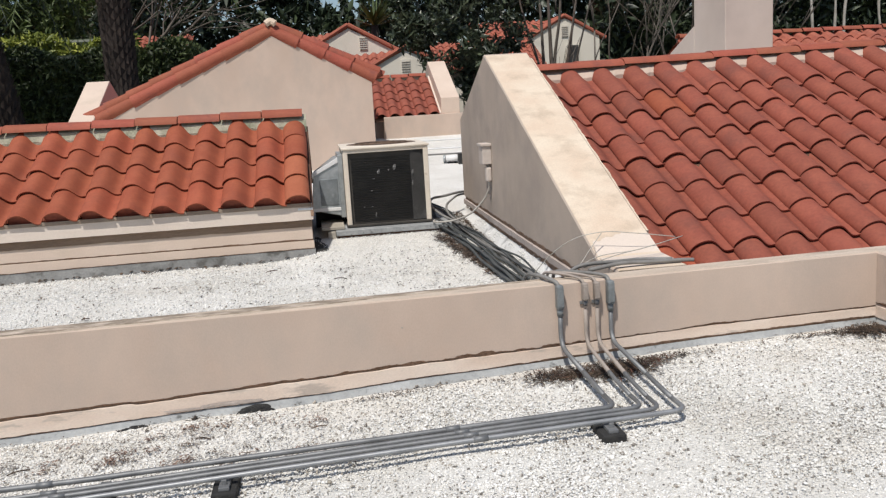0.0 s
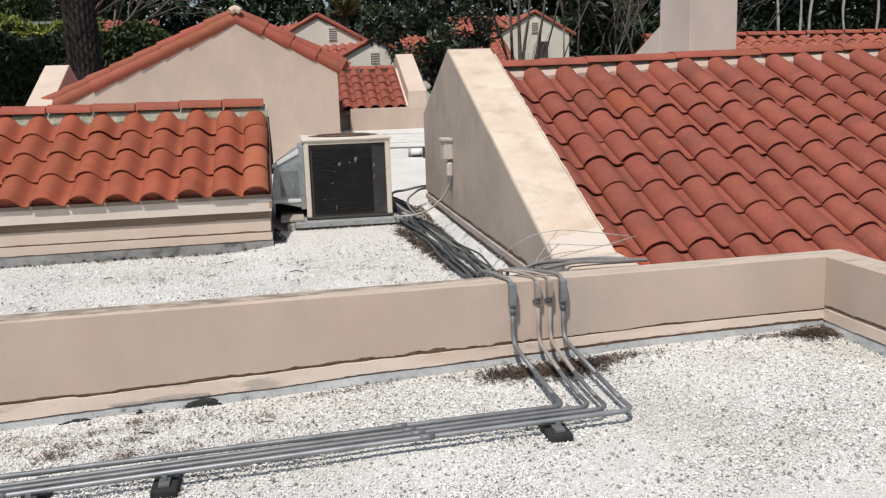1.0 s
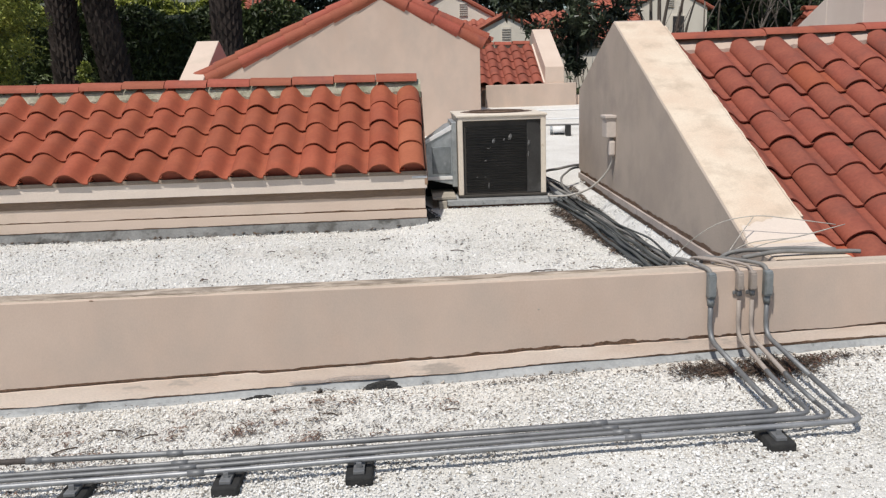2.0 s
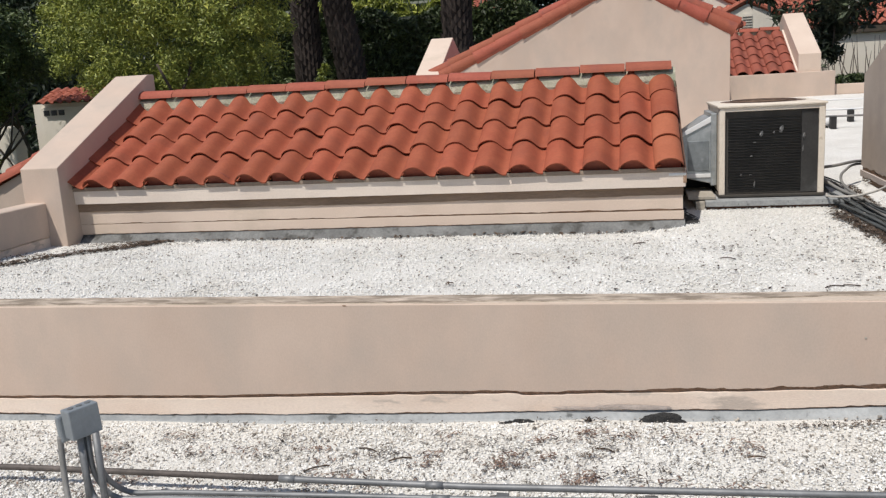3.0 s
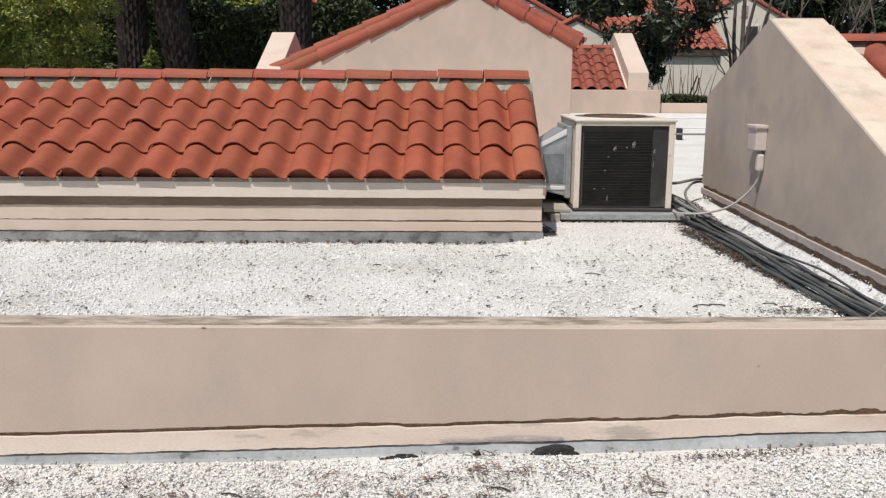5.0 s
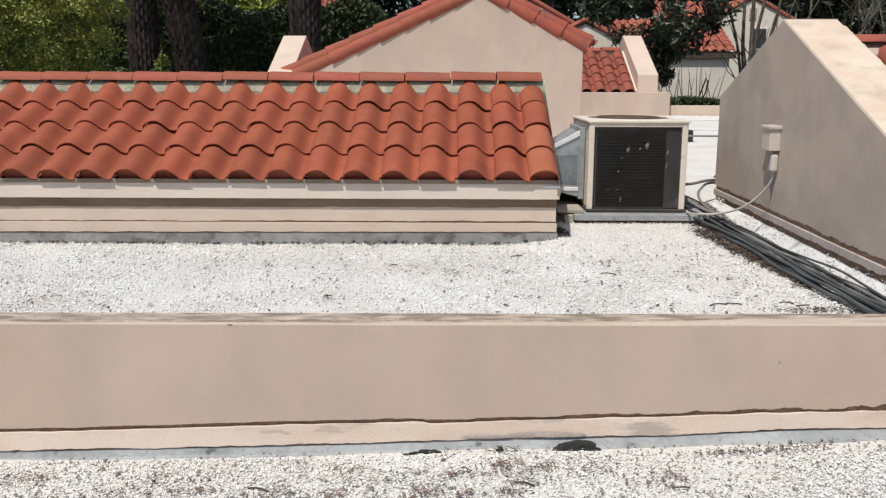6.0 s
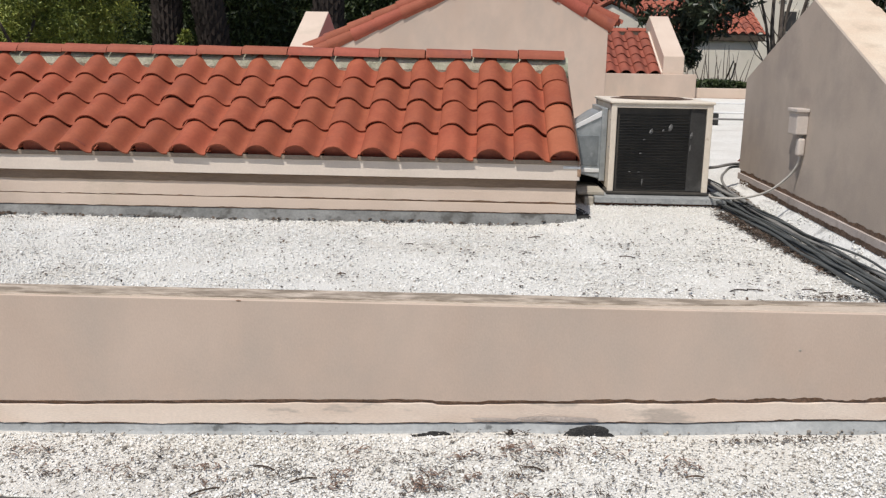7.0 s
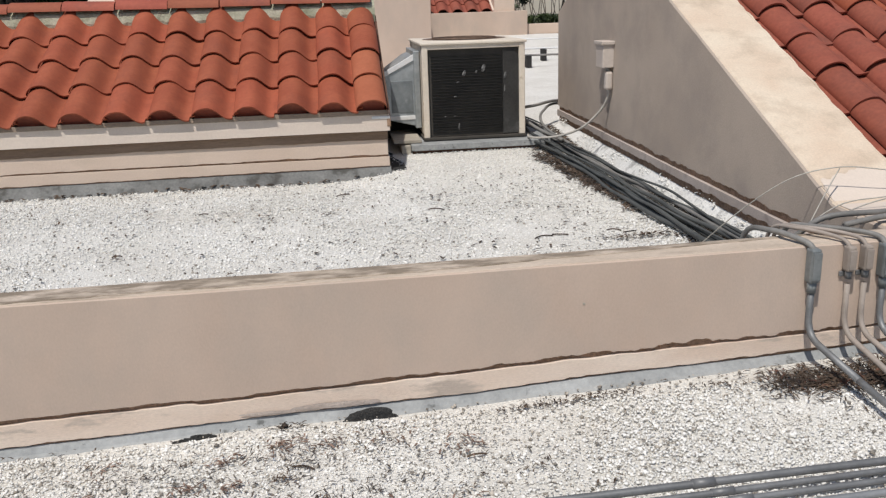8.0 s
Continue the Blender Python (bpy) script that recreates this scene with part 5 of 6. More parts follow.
def litter(name, spots, mat, size, label, wide=1.0):
    """Curled dead leaves and twigs round the given (x, y, spread x, spread y, count)."""
    out = []
    for x, y, sx, sy, n in spots:
        c = np.stack([nrng.normal(x, sx, n), nrng.normal(y, sy, n), np.zeros(n)], 1)
        out.append(c)
    c = np.concatenate(out)
    c[:, 1] = np.where(c[:, 1] < 3.9, np.minimum(c[:, 1], 3.715), np.maximum(c[:, 1], 4.0))
    c[:, 0] = np.where(c[:, 1] < 3.9, np.minimum(c[:, 0], 3.19), np.minimum(c[:, 0], 1.80))
    c[:, 2] = [(low_floor(a, b) if b < 3.8 else high_floor(a, b)) for a, b, _ in c]
    c[:, 2] += nrng.uniform(0.008, 0.024, len(c))
    n = len(c)
    yaw, s = nrng.uniform(0, 2 * math.pi, n), size * nrng.uniform(0.4, 1.5, n)
    tip, base = nrng.uniform(-0.12, 0.25, n), np.array([(-1, -0.10, 0), (0, -0.16, 0.2), (1, -0.04, 0), (1, 0.04, 0), (0, 0.16, 0.2), (-1, 0.10, 0)]) * (1, wide, 1)
    v = np.repeat(base[None], n, 0) * s[:, None, None]
    v[:, :, 2] += v[:, :, 0] * tip[:, None]
    cs, sn = np.cos(yaw)[:, None], np.sin(yaw)[:, None]
    v = np.stack([v[:, :, 0] * cs - v[:, :, 1] * sn, v[:, :, 0] * sn + v[:, :, 1] * cs, v[:, :, 2]], 2) + c[:, None]
    f = np.array([(0, 1, 4, 5), (1, 2, 3, 4)])[None] + 6 * np.arange(n)[:, None, None]
    return structure(name, mesh_of(name, v.reshape(-1, 3), f.reshape(-1, 4), mat), None, label, "leaf litter", kind="stuff")


spread = [(nrng.uniform(-3.2, 3.1), nrng.uniform(2.2, 3.7), 0.07, 0.05, 5) for _ in range(95)]
spread += [(nrng.uniform(-3.0, 0.9), nrng.normal(3.42, 0.15), 0.10, 0.05, 12) for _ in range(60)]
spread += [(nrng.uniform(-2.9, 0.3), nrng.uniform(2.6, 3.6), 0.025, 0.015, 16) for _ in range(45)]
litter("leaf_litter", [(3.10, 3.63, 0.07, 0.045, 900), (2.85, 3.66, 0.10, 0.012, 120), (1.47, 3.59, 0.09, 0.05, 760), (1.76, 3.57, 0.10, 0.055, 1300), (2.02, 3.62, 0.10, 0.025, 190), (1.68, 3.50, 0.10, 0.05, 260)], LITTER, 0.015, "dark dead leaves and twigs heaped against a wall")
litter("leaf_litter", spread[::2], LITTER_GREY, 0.0085, "small grey twigs and debris on gravel", 1.3)
litter("leaf_litter", spread[1::2], LITTER, 0.0085, "small dark dead leaves and twigs on gravel", 1.5)
litter("leaf_litter", [(-0.245, 3.705, 0.030, 0.008, 40), (0.62, 3.655, 0.10, 0.008, 110), (0.78, 3.66, 0.06, 0.008, 60), (0.50, 3.645, 0.06, 0.008, 50), (1.15, 3.63, 0.08, 0.008, 60)], LITTER, 0.007, "thin line of dark dead leaves at the foot of a parapet", 1.8)
chips = [(nrng.uniform(-2.6, 0.5), nrng.uniform(2.95, 3.6), 0.05, 0.03, 26) for _ in range(70)] + [(nrng.uniform(-2.4, -0.2), nrng.uniform(3.2, 3.6), 0.03, 0.015, 30) for _ in range(24)]
litter("leaf_litter", chips[::2], CHIPS, 0.010, "reddish brown wood chips strewn on white gravel", 1.6)
litter("leaf_litter", chips[1::2], LITTER, 0.009, "dark wood chips and twigs strewn on white gravel", 1.1)
litter("leaf_litter", [(1.72, 3.55, 0.10, 0.06, 70), (1.93, 3.61, 0.06, 0.03, 60), (1.46, 3.60, 0.06, 0.04, 30)], LITTER_RED, 0.017, "rust-brown dead leaves heaped under conduits")
high = [(nrng.uniform(-5, 1.5), nrng.uniform(4.9, 6.9), 0.05, 0.05, 4) for _ in range(170)] + [(nrng.uniform(0.2, 1.4), nrng.uniform(5.0, 6.6), 0.08, 0.06, 6) for _ in range(25)]
high += [(x, 7.0 - 0.1 * nrng.uniform(), 0.1, 0.03, 8) for x in np.linspace(-4.8, 0.1, 14)] + [(1.25 + 0.03 * k, 5.05, 0.05, 0.02, 10) for k in range(9)]
litter("leaf_litter", high + [(-4.4, 6.9, 0.2, 0.06, 90), (-4.2, 7.0, 0.1, 0.03, 90), (-4.5, 6.6, 0.12, 0.05, 110), (-4.75, 6.35, 0.10, 0.05, 90), (-4.0, 6.85, 0.2, 0.03, 70), (-4.85, 5.9, 0.05, 0.2, 60)], LITTER, 0.013, "small dark dead leaves on the raised roof", 2.2)
seam = [(-4.02 - 0.055 * k, 7.02 - 0.078 * k, 0.035 + 0.02 * (k < 5), 0.03, 44 - 6 * (k % 4) + 30 * (k < 5)) for k in range(17)] + [(-3.9 + 0.33 * k, 7.035 + 0.01 * math.sin(5 * k), 0.22, 0.016, 12) for k in range(12)]
litter("leaf_litter", seam, LITTER, 0.022, "dark debris along a seam of the raised roof", 2.4)
litter("leaf_litter", [(1.455 + 0.02 * k, 7.25 - 0.22 * k, 0.040, 0.10, 130) for k in range(8)] + [(1.7, 5.0, 0.08, 0.2, 150), (1.72, 7.9, 0.06, 0.2, 90), (1.56, 7.55, 0.05, 0.10, 150), (1.60, 7.80, 0.06, 0.10, 170), (1.64, 8.05, 0.06, 0.10, 150), (1.72, 8.3, 0.06, 0.10, 120), (1.76, 4.25, 0.03, 0.10, 130)] + [(1.785, 4.5 + 0.24 * k, 0.012, 0.10, 16 + 9 * (k % 3)) for k in range(16)], LITTER, 0.022, "brown dead leaves caught beside cables", 1.8)


def twig(x, y, turn, long, thick, bend, height, mat=LITTER):
    c, d = math.cos(turn), math.sin(turn)
    z = height(x, y) + thick + 0.006
    pts = [(x + c * long * k - d * bend * (1 - 4 * k * k), y + d * long * k + c * bend * (1 - 4 * k * k), z + 0.004 * (1 - 4 * k * k)) for k in (-0.5, -0.25, 0, 0.25, 0.5)]
    tagged(part("twig", tube(curve(pts, 3), thick, 5), mat), "dark dry twig lying on white gravel", "twig", "twigs on the roofs")


for x, y, turn, long, bend in ((-0.03, 6.46, 0.5, 0.12, 0.010), (-0.84, 6.12, 0.1, 0.07, 0.012), (0.94, 5.15, 0.32, 0.13, 0.03), (1.03, 5.18, -0.25, 0.10, -0.02), (1.31, 5.19, -0.35, 0.09, 0.02), (1.38, 5.15, 0.25, 0.10, -0.02), (0.49, 5.88, -0.3, 0.12, 0.02), (-1.14, 5.32, 0.2, 0.06, 0.01)):
    twig(x, y, turn, long * 0.8, 0.0035, bend * 0.5, high_floor)
for x, y, turn, long, bend in ((-1.42, 3.22, 0.9, 0.055, 0.004), (0.31, 3.41, 0.1, 0.06, 0.003), (-0.2, 3.45, -0.4, 0.07, 0.012), (-0.95, 3.38, 0.4, 0.09, 0.012), (-1.25, 3.30, 0.6, 0.10, 0.010), (-1.1, 3.46, -0.3, 0.08, 0.010)):
    twig(x, y, turn, long, 0.0032, bend * 0.5, low_floor)
for x, y, r, mat in ((-1.48, 3.53, 0.013, RUBBER), (0.343, 2.852, 0.017, WOOD), (-1.72, 3.40, 0.009, RUBBER)):
    c = np.array([(x, y, low_floor(x, y) + 0.012)])
    tagged(part("pebble", pebbles("pebble", c, np.array([r]), mat, nrng), None), "single dark stone lying on white gravel", "stone", "odd stones")

# ---- ground, far houses and trees ----
GROUND = -3.8
structure("ground", bed(-140, 160, -80, 220, 6.0, lambda x, y: GROUND, 0.25, 2), EARTH, "dry garden ground far below the roofs", "ground", True)


def far_house(x, y, half, deep, eave, peak, label, vent=True, wall=WALL_PALE, shift=0.0, behind=None):
    """A house with its gable to the front."""
    h = thing("house", (x, y, GROUND), label, "house", "houses behind the roofs")
    part("wall", gable_prism([(x - half, GROUND), (x + half, GROUND), (x + half, eave), (x, peak - 0.12), (x - half, eave)], y, y + deep), wall, h)
    rise = peak - eave
    long = math.hypot(half + 0.3, rise * (half + 0.3) / half)
    for s in (1, -1):
        e = (x + s * (half + 0.3), y - 0.05 if s > 0 else y + deep + 0.05, peak - rise * (half + 0.3) / half)
        part("roof", corrugated(slope_frame(e, (0, s, 0), (-s * half, 0, rise)), deep + 0.1, long, 0.3, 0.4, 6), TILE_FAR, h)["kind"] = "stuff"
        way = Vector((-s * half, 0, rise)).normalized()
        part("rake", tube([Vector((e[0], y - 0.02, e[2] + 0.02)), Vector((x, y - 0.02, peak + 0.02))], 0.085, 7), TILE_FAR, h)
    if behind:
        part("main_roof", corrugated(slope_frame((x - behind[0], y + 0.3, peak - 1.25 - behind[1]), (behind[0], 0, behind[1]), (0, 1.9, 1.2)), math.hypot(*behind), 2.3, 0.3, 0.4, 6), TILE_FAR, h)["kind"] = "stuff"
    if vent:
        v = part("vent", box(x + shift - 0.15, x + shift + 0.15, y - 0.03, y - 0.001, peak - 0.95, peak - 0.42), WALL_PALE, h)
        for k in range(6):
            part("slat", box(x + shift - 0.14, x + shift + 0.14, y - 0.045, y - 0.03, peak - 0.93 + k * 0.08, peak - 0.905 + k * 0.08), BARK_GREY, v)
    return h


def window(owner, x0, x1, y, z0, z1):
    w = part("window", box(x0 - 0.06, x1 + 0.06, y - 0.05, y - 0.002, z0 - 0.06, z1 + 0.06, 0.01), WALL_PALE, owner)
    part("pane", box(x0, x1, y - 0.06, y - 0.052, z0, z1), DARK, w, "dark window pane")


far_house(3.62, 29.0, 1.45, 8, 2.47, 3.24, "pale stucco house with a small vented gable and red tile roof", behind=(1.9, 0.12))
far_house(1.95, 33.0, 1.9, 10, 3.33, 4.38, "pale stucco house with a vented gable and red tile roof", shift=0.55, behind=(2.3, 0.36))
gh = far_house(11.9, 38.0, 1.62, 9, 3.92, 4.82, "pale stucco house with a red tile gable behind bare trees")
window(gh, 12.0, 12.5, 38.0, 2.7, 3.5)
part("wing_wall", box(8.2, 10.26, 38.6, 44.0, GROUND, 3.9), WALL_PALE, gh)
part("wing_roof", corrugated(slope_frame((7.9, 38.1, 3.86), (1, 0, 0), (0, 2.0, 0.95)), 3.6, 2.15, 0.3, 0.4, 6), TILE_FAR, gh)["kind"] = "stuff"
long_house = thing("house", (8.6, 32.0, GROUND), "long pale house with a red tile eave behind a dark tree", "house", "houses behind the roofs")
part("wall", box(5.6, 9.2, 32.0, 37.0, GROUND, 2.45), WALL_PALE, long_house)
part("roof", corrugated(slope_frame((5.2, 31.85, 2.36), (1, 0, 0), (0, 2.0, 0.95)), 4.2, 2.9, 0.3, 0.4, 6), TILE_FAR, long_house)["kind"] = "stuff"
part("eave", box(5.2, 9.4, 31.85, 31.97, 2.12, 2.36, 0.01), BARK, long_house, "dark eave board")

reeds = thing("reeds", (7.2, 31.2, GROUND), "thin dark bare stems in front of a pale wall", "reeds")
rrng = np.random.default_rng(31)
for k in range(26):
    x = 5.9 + 0.105 * k + rrng.normal(0, 0.04)
    tip = Vector((x + rrng.normal(0, 0.22), 31.2, 1.3 + 0.8 * rrng.uniform()))
    part("stem", tube([(x, 31.2, GROUND), (x + 0.03, 31.2, 0.4), tip.lerp(Vector((x, 31.2, 0.4)), 0.4), tip], [0.022, 0.020, 0.014, 0.006], 5), BARK_STEM, reeds)

# garden buildings below, to the west
garage = thing("garage", (-16.2, 24.0, GROUND), "pale garage with a small-paned door under a red tile roof", "garage")
part("wall", box(-17.95, -14.2, 24.0, 28.0, GROUND, 1.33), WALL_PALE, garage)
part("roof", corrugated(slope_frame((-17.6, 23.7, 1.33), (1, 0, 0), (0, 2.0, 0.8)), 3.4, 1.1, 0.3, 0.4, 6), TILE_FAR, garage)["kind"] = "stuff"
gate = part("door", box(-17.65, -16.1, 23.93, 23.998, -1.2, 1.22, 0.01), WALL_PALE, garage, "pale panelled garage door")
for k in range(3):
    part("pane", box(-17.55 + k * 0.26, -17.36 + k * 0.26, 23.91, 23.928, 0.97, 1.13), DARK, gate)
gw = structure("wall_garden", box(-24.0, -18.2, 22.66, 22.9, GROUND, 0.70, 0.02), GREENWALL, "grey-green garden wall", "wall")
part("pillar", box(-18.2, -17.6, 22.5, 23.0, GROUND, 0.74, 0.02), WALL_PALE, gw, "pale end pillar")
wing = structure("wall_west_wing", gable_prism([(-9.0, GROUND), (-5.3, GROUND), (-5.3, 0.70), (-5.9, 0.96), (-9.0, -0.37)], 9.0, 12.5, 0.01), STUCCO, "beige stucco gable wall of the next wing", "wall")
low_roof = structure("roof_west_wing", corrugated(slope_frame((-9.1, 12.5, -0.36), (0, -1, 0), (3.2, 0, 1.37)), 3.4, 3.48), TILE_FAR, "red clay tile roof of the next wing with a rake of barrel tiles", "roof")
for i in range(8):
    for k, (dy, dz) in enumerate(((0.0, 0.02), (0.16, 0.085))):
        ob = part("rake_tile", RAKE, None, low_roof)
        ob.matrix_basis = Matrix.Translation((-8.98 + i * 0.37 + 0.02 * k, 9.04 + dy, -0.36 + i * 0.37 * 0.429 + dz)) @ pose(0, 0, 0, rng.uniform(-4, 4), -22, rng.uniform(-1, 1))

trng = np.random.default_rng(21)


def limb_tree(x, y, top, spread, r, rng_, mat, depth=4, lean=(0, 0), base=GROUND):
    """Trunk and forking limbs in one mesh."""
    bm = bmesh.new()
    tips = []

    def grow(p, way, length, rad, level):
        pts = [p]
        for _ in range(3):
            way = (way + Vector(rng_.normal(0, 0.12, 3)) + Vector((0, 0, 0.04))).normalized()
            pts.append(pts[-1] + way * length / 3)
        tube(pts, [rad, rad * 0.9, rad * 0.8, rad * 0.7], 6 if level > 1 else 5 if level else 4, bm)
        tips.append(pts[-1])
        if level:
            for _ in range(2 + (rng_.uniform() < 0.5)):
                out = Vector(rng_.normal(0, 1, 3))
                grow(pts[-1] if rng_.uniform() < 0.7 else pts[2], (way + out.normalized() * spread).normalized(), length * rng_.uniform(0.62, 0.85), rad * 0.62, level - 1)

    grow(Vector((x, y, base)), Vector((lean[0], lean[1], 1)), (top - base) * 0.42, r, depth)
    return bm, tips


def leafy_tree(name, x, y, centre, radii, clumps, size, per, leaf, mat, label, trunk_r=0.16, seed=1):
    rng_ = np.random.default_rng(seed)
    t = thing(name, (x, y, GROUND), label, "tree")
    bm, _ = limb_tree(x, y, centre[2] - radii[2] * 0.55, 0.4, trunk_r, rng_, BARK, 3)
    part("trunk", bm, BARK, t, "", True)
    places = crown_points(clumps_in(centre, np.array(radii), clumps, size, rng_), per, rng_)
    part("crown", leaf_mesh("crown", places, leaf * rng_.uniform(0.6, 1.3, len(places)), mat, rng_), None, t)
    return t


leafy_tree("tree", -9.7, 18.4, (-9.75, 17.8, 2.95), (2.75, 2.0, 2.2), 400, 0.34, 240, 0.055, LEAF, "leafy tree with small yellow-green leaves", 0.17, 3)
leafy_tree("tree", -17.3, 20.8, (-17.2, 20.5, 2.9), (1.35, 1.6, 2.1), 170, 0.5, 170, 0.09, LEAF_MID, "dull green leafy tree in shade", 0.15, 4)
leafy_tree("tree", -15.9, 22.9, (-16.3, 22.4, 2.95), (1.5, 1.0, 1.0), 90, 0.36, 110, 0.07, LEAF_MID, "dull green tree hanging over a garage roof", 0.10, 8)
leafy_tree("tree", -7.3, 27.9, (-7.3, 27.9, 5.2), (2.1, 0.9, 1.4), 70, 0.40, 70, 0.15, LEAF_MID, "grey-green tree with loose foliage behind a hedge", 0.12, 12)
leafy_tree("tree", -15.5, 33.0, (-15.5, 33.0, 4.5), (5.0, 3.0, 5.0), 140, 1.0, 90, 0.24, LEAF_DARK, "tall dark evergreen tree", 0.3, 5)
broad = leafy_tree("tree", 4.45, 22.5, (4.6, 22.5, 3.65), (1.95, 1.4, 1.75), 92, 0.34, 95, 0.14, LEAF_BROAD, "dark broad-leaved evergreen tree with drooping leaves", 0.11, 6)
low_rng = np.random.default_rng(9)
pts = crown_points(clumps_in((4.62, 22.2, 1.95), np.array((0.34, 0.3, 0.62)), 12, 0.22, low_rng), 60, low_rng)
part("low_branch", leaf_mesh("low_branch", pts, 0.14 * low_rng.uniform(0.6, 1.3, len(pts)), LEAF_BROAD, low_rng), None, broad, "hanging branch of dark leaves")
part("limb", tube(curve([(4.45, 22.5, 2.6), (4.62, 22.35, 2.45), (4.64, 22.2, 1.9), (4.6, 22.2, 1.5)], 4), 0.025, 5), BARK, broad)
bush = thing("bush", (-7.35, 20.5, GROUND), "pale yellow-green bush between palm trunks", "bush")
pts = crown_points(clumps_in((-7.22, 20.5, 1.55), np.array((0.16, 0.2, 0.4)), 12, 0.13, trng), 70, trng)
part("foliage", leaf_mesh("foliage", pts, trng.uniform(0.05, 0.1, len(pts)), LEAF, trng), None, bush)
bm, _ = limb_tree(-7.22, 20.5, 1.4, 0.4, 0.05, trng, BARK, 2)
part("stem", bm, BARK, bush)
bush = thing("bush", (-16.75, 20.0, GROUND), "yellow flowering bush beside a garden wall", "bush")
pts = crown_points(clumps_in((-16.75, 20.0, 0.0), np.array((0.35, 0.35, 0.35)), 20, 0.2, trng), 70, trng)
part("foliage", leaf_mesh("foliage", pts, trng.uniform(0.06, 0.1, len(pts)), LEAF, trng), None, bush)
part("stem", tube([(-16.75, 20.0, GROUND), (-16.75, 20.0, 0.0)], 0.05, 6), BARK, bush)


def palm(x, y, r, top, seed, lean=0.0):
    """A thick old palm: a trunk ringed with stubs, and arching fronds."""
    rng_ = np.random.default_rng(seed)
    p = thing("palm_tree", (x, y, GROUND), "tall palm with a thick dark trunk ringed by old leaf stubs", "palm", "palm trees")
    over = lambda z: x + lean * (z - 1.7)  # noqa: E731
    pts = [(over(GROUND + (top - GROUND) * k / 24) + 0.03 * math.sin(k * 0.7), y, GROUND + (top - GROUND) * k / 24) for k in range(25)]
    part("trunk", tube(pts, [r * (1 + 0.08 * math.sin(k * 2.1)) for k in range(25)], 14), PALM, p, "", True)
    stubs = bmesh.new()
    for k in range(int((top - GROUND) / 0.13)):
        for j in range(11):
            a, z = 2 * math.pi * (j + 0.5 * (k % 2)) / 11, GROUND + 0.2 + k * 0.13
            c, s = math.cos(a), math.sin(a)
            at = Vector((over(z) + r * c, y + r * s, z))
            out, across = Vector((c, s, 0)), Vector((-s, c, 0))
            q = rng_.uniform(0.04, 0.11)
            v = [stubs.verts.new(w) for w in (at - across * 0.1 - out * 0.04, at + across * 0.1 - out * 0.04, at + out * q + Vector((0, 0, 0.14)), at + Vector((0, 0, -0.09)) + out * 0.03)]
            stubs.faces.new((v[0], v[3], v[2]))
            stubs.faces.new((v[3], v[1], v[2]))
    part("stub_ring", stubs, PALM, p, "rough old leaf stubs")
    for k in range(26):
        a, lift = 2 * math.pi * k / 26 + rng_.uniform(-0.2, 0.2), rng_.uniform(-0.5, 0.9)
        line = [Vector((over(top), y, top)) + Vector((math.cos(a), math.sin(a), 0)) * (0.28 * t) + Vector((0, 0, lift * 0.30 * t - 0.028 * t * t)) for t in range(12)]
        bm = tube(line, [0.03 - 0.002 * t for t in range(12)], 4)
        for i in range(2, 12):
            d = (line[i] - line[i - 1]).normalized()
            s = d.cross(Vector((0, 0, 1))).normalized()
            for sg in (1, -1):
                for f in (0.0, 0.33, 0.66):
                    b = line[i - 1].lerp(line[i], f)
                    tip = b + (s * sg * 0.8 + d * 0.45 + Vector((0, 0, -0.35))).normalized() * (0.55 - 0.025 * abs(i - 5))
                    bm.faces.new([bm.verts.new(q) for q in (b - d * 0.02, b + d * 0.02, tip)])
        part("frond", bm, LEAF_MID if lift > -0.1 else LEAF_DARK, p)


palm(-8.12, 22.0, 0.31, 7.5, 1)
palm(-6.98, 22.0, 0.34, 8.2, 2, -0.15)
palm(-4.15, 22.0, 0.34, 7.0, 3)


def hedge(name, x0, x1, y0, y1, z0, z1, n, leaf, mat, label, low=None):
    h = thing(name, ((x0 + x1) / 2, (y0 + y1) / 2, z0), label, "hedge")
    # dark core added behind the leaves, painting the shade inside the hedge
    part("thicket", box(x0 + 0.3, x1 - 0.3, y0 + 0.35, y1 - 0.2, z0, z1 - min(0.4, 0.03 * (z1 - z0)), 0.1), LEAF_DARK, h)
    c = np.stack([trng.uniform(x0, x1, n), y0 + (y1 - y0) * trng.beta(0.5, 1.2, n), (low or z0) + (z1 - (low or z0)) * trng.beta(1.2, 0.8, n)], 1)
    c[:, 2] += (0.06 if low else 0.25) * np.sin(c[:, 0] * 2.3) * np.sin(c[:, 0] * 0.9 + 1) * (c[:, 2] - z0) / (z1 - z0)
    part("foliage", leaf_mesh("foliage", c, leaf * trng.uniform(0.5, 1.4, n), mat, trng), None, h)


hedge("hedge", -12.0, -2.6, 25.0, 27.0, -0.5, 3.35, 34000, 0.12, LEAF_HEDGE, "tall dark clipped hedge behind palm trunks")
# sunlight on the hedge's top is put into the brighter leaf colour
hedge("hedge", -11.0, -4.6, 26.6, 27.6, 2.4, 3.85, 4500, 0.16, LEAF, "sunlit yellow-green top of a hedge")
hedge("hedge", 3.6, 12.0, 19.6, 20.6, GROUND, 0.92, 22000, 0.07, LEAF_HEDGE, "low dark green hedge beyond the roof edge", 0.1)
back_roof = structure("roof_beyond_hedge", corrugated(slope_frame((-9.6, 30.0, 3.2), (1, 0, 0), (0, 2.0, 0.9)), 6.0, 2.4, 0.3, 0.4, 6), TILE_FAR, "red clay tile roof beyond a hedge", "roof")
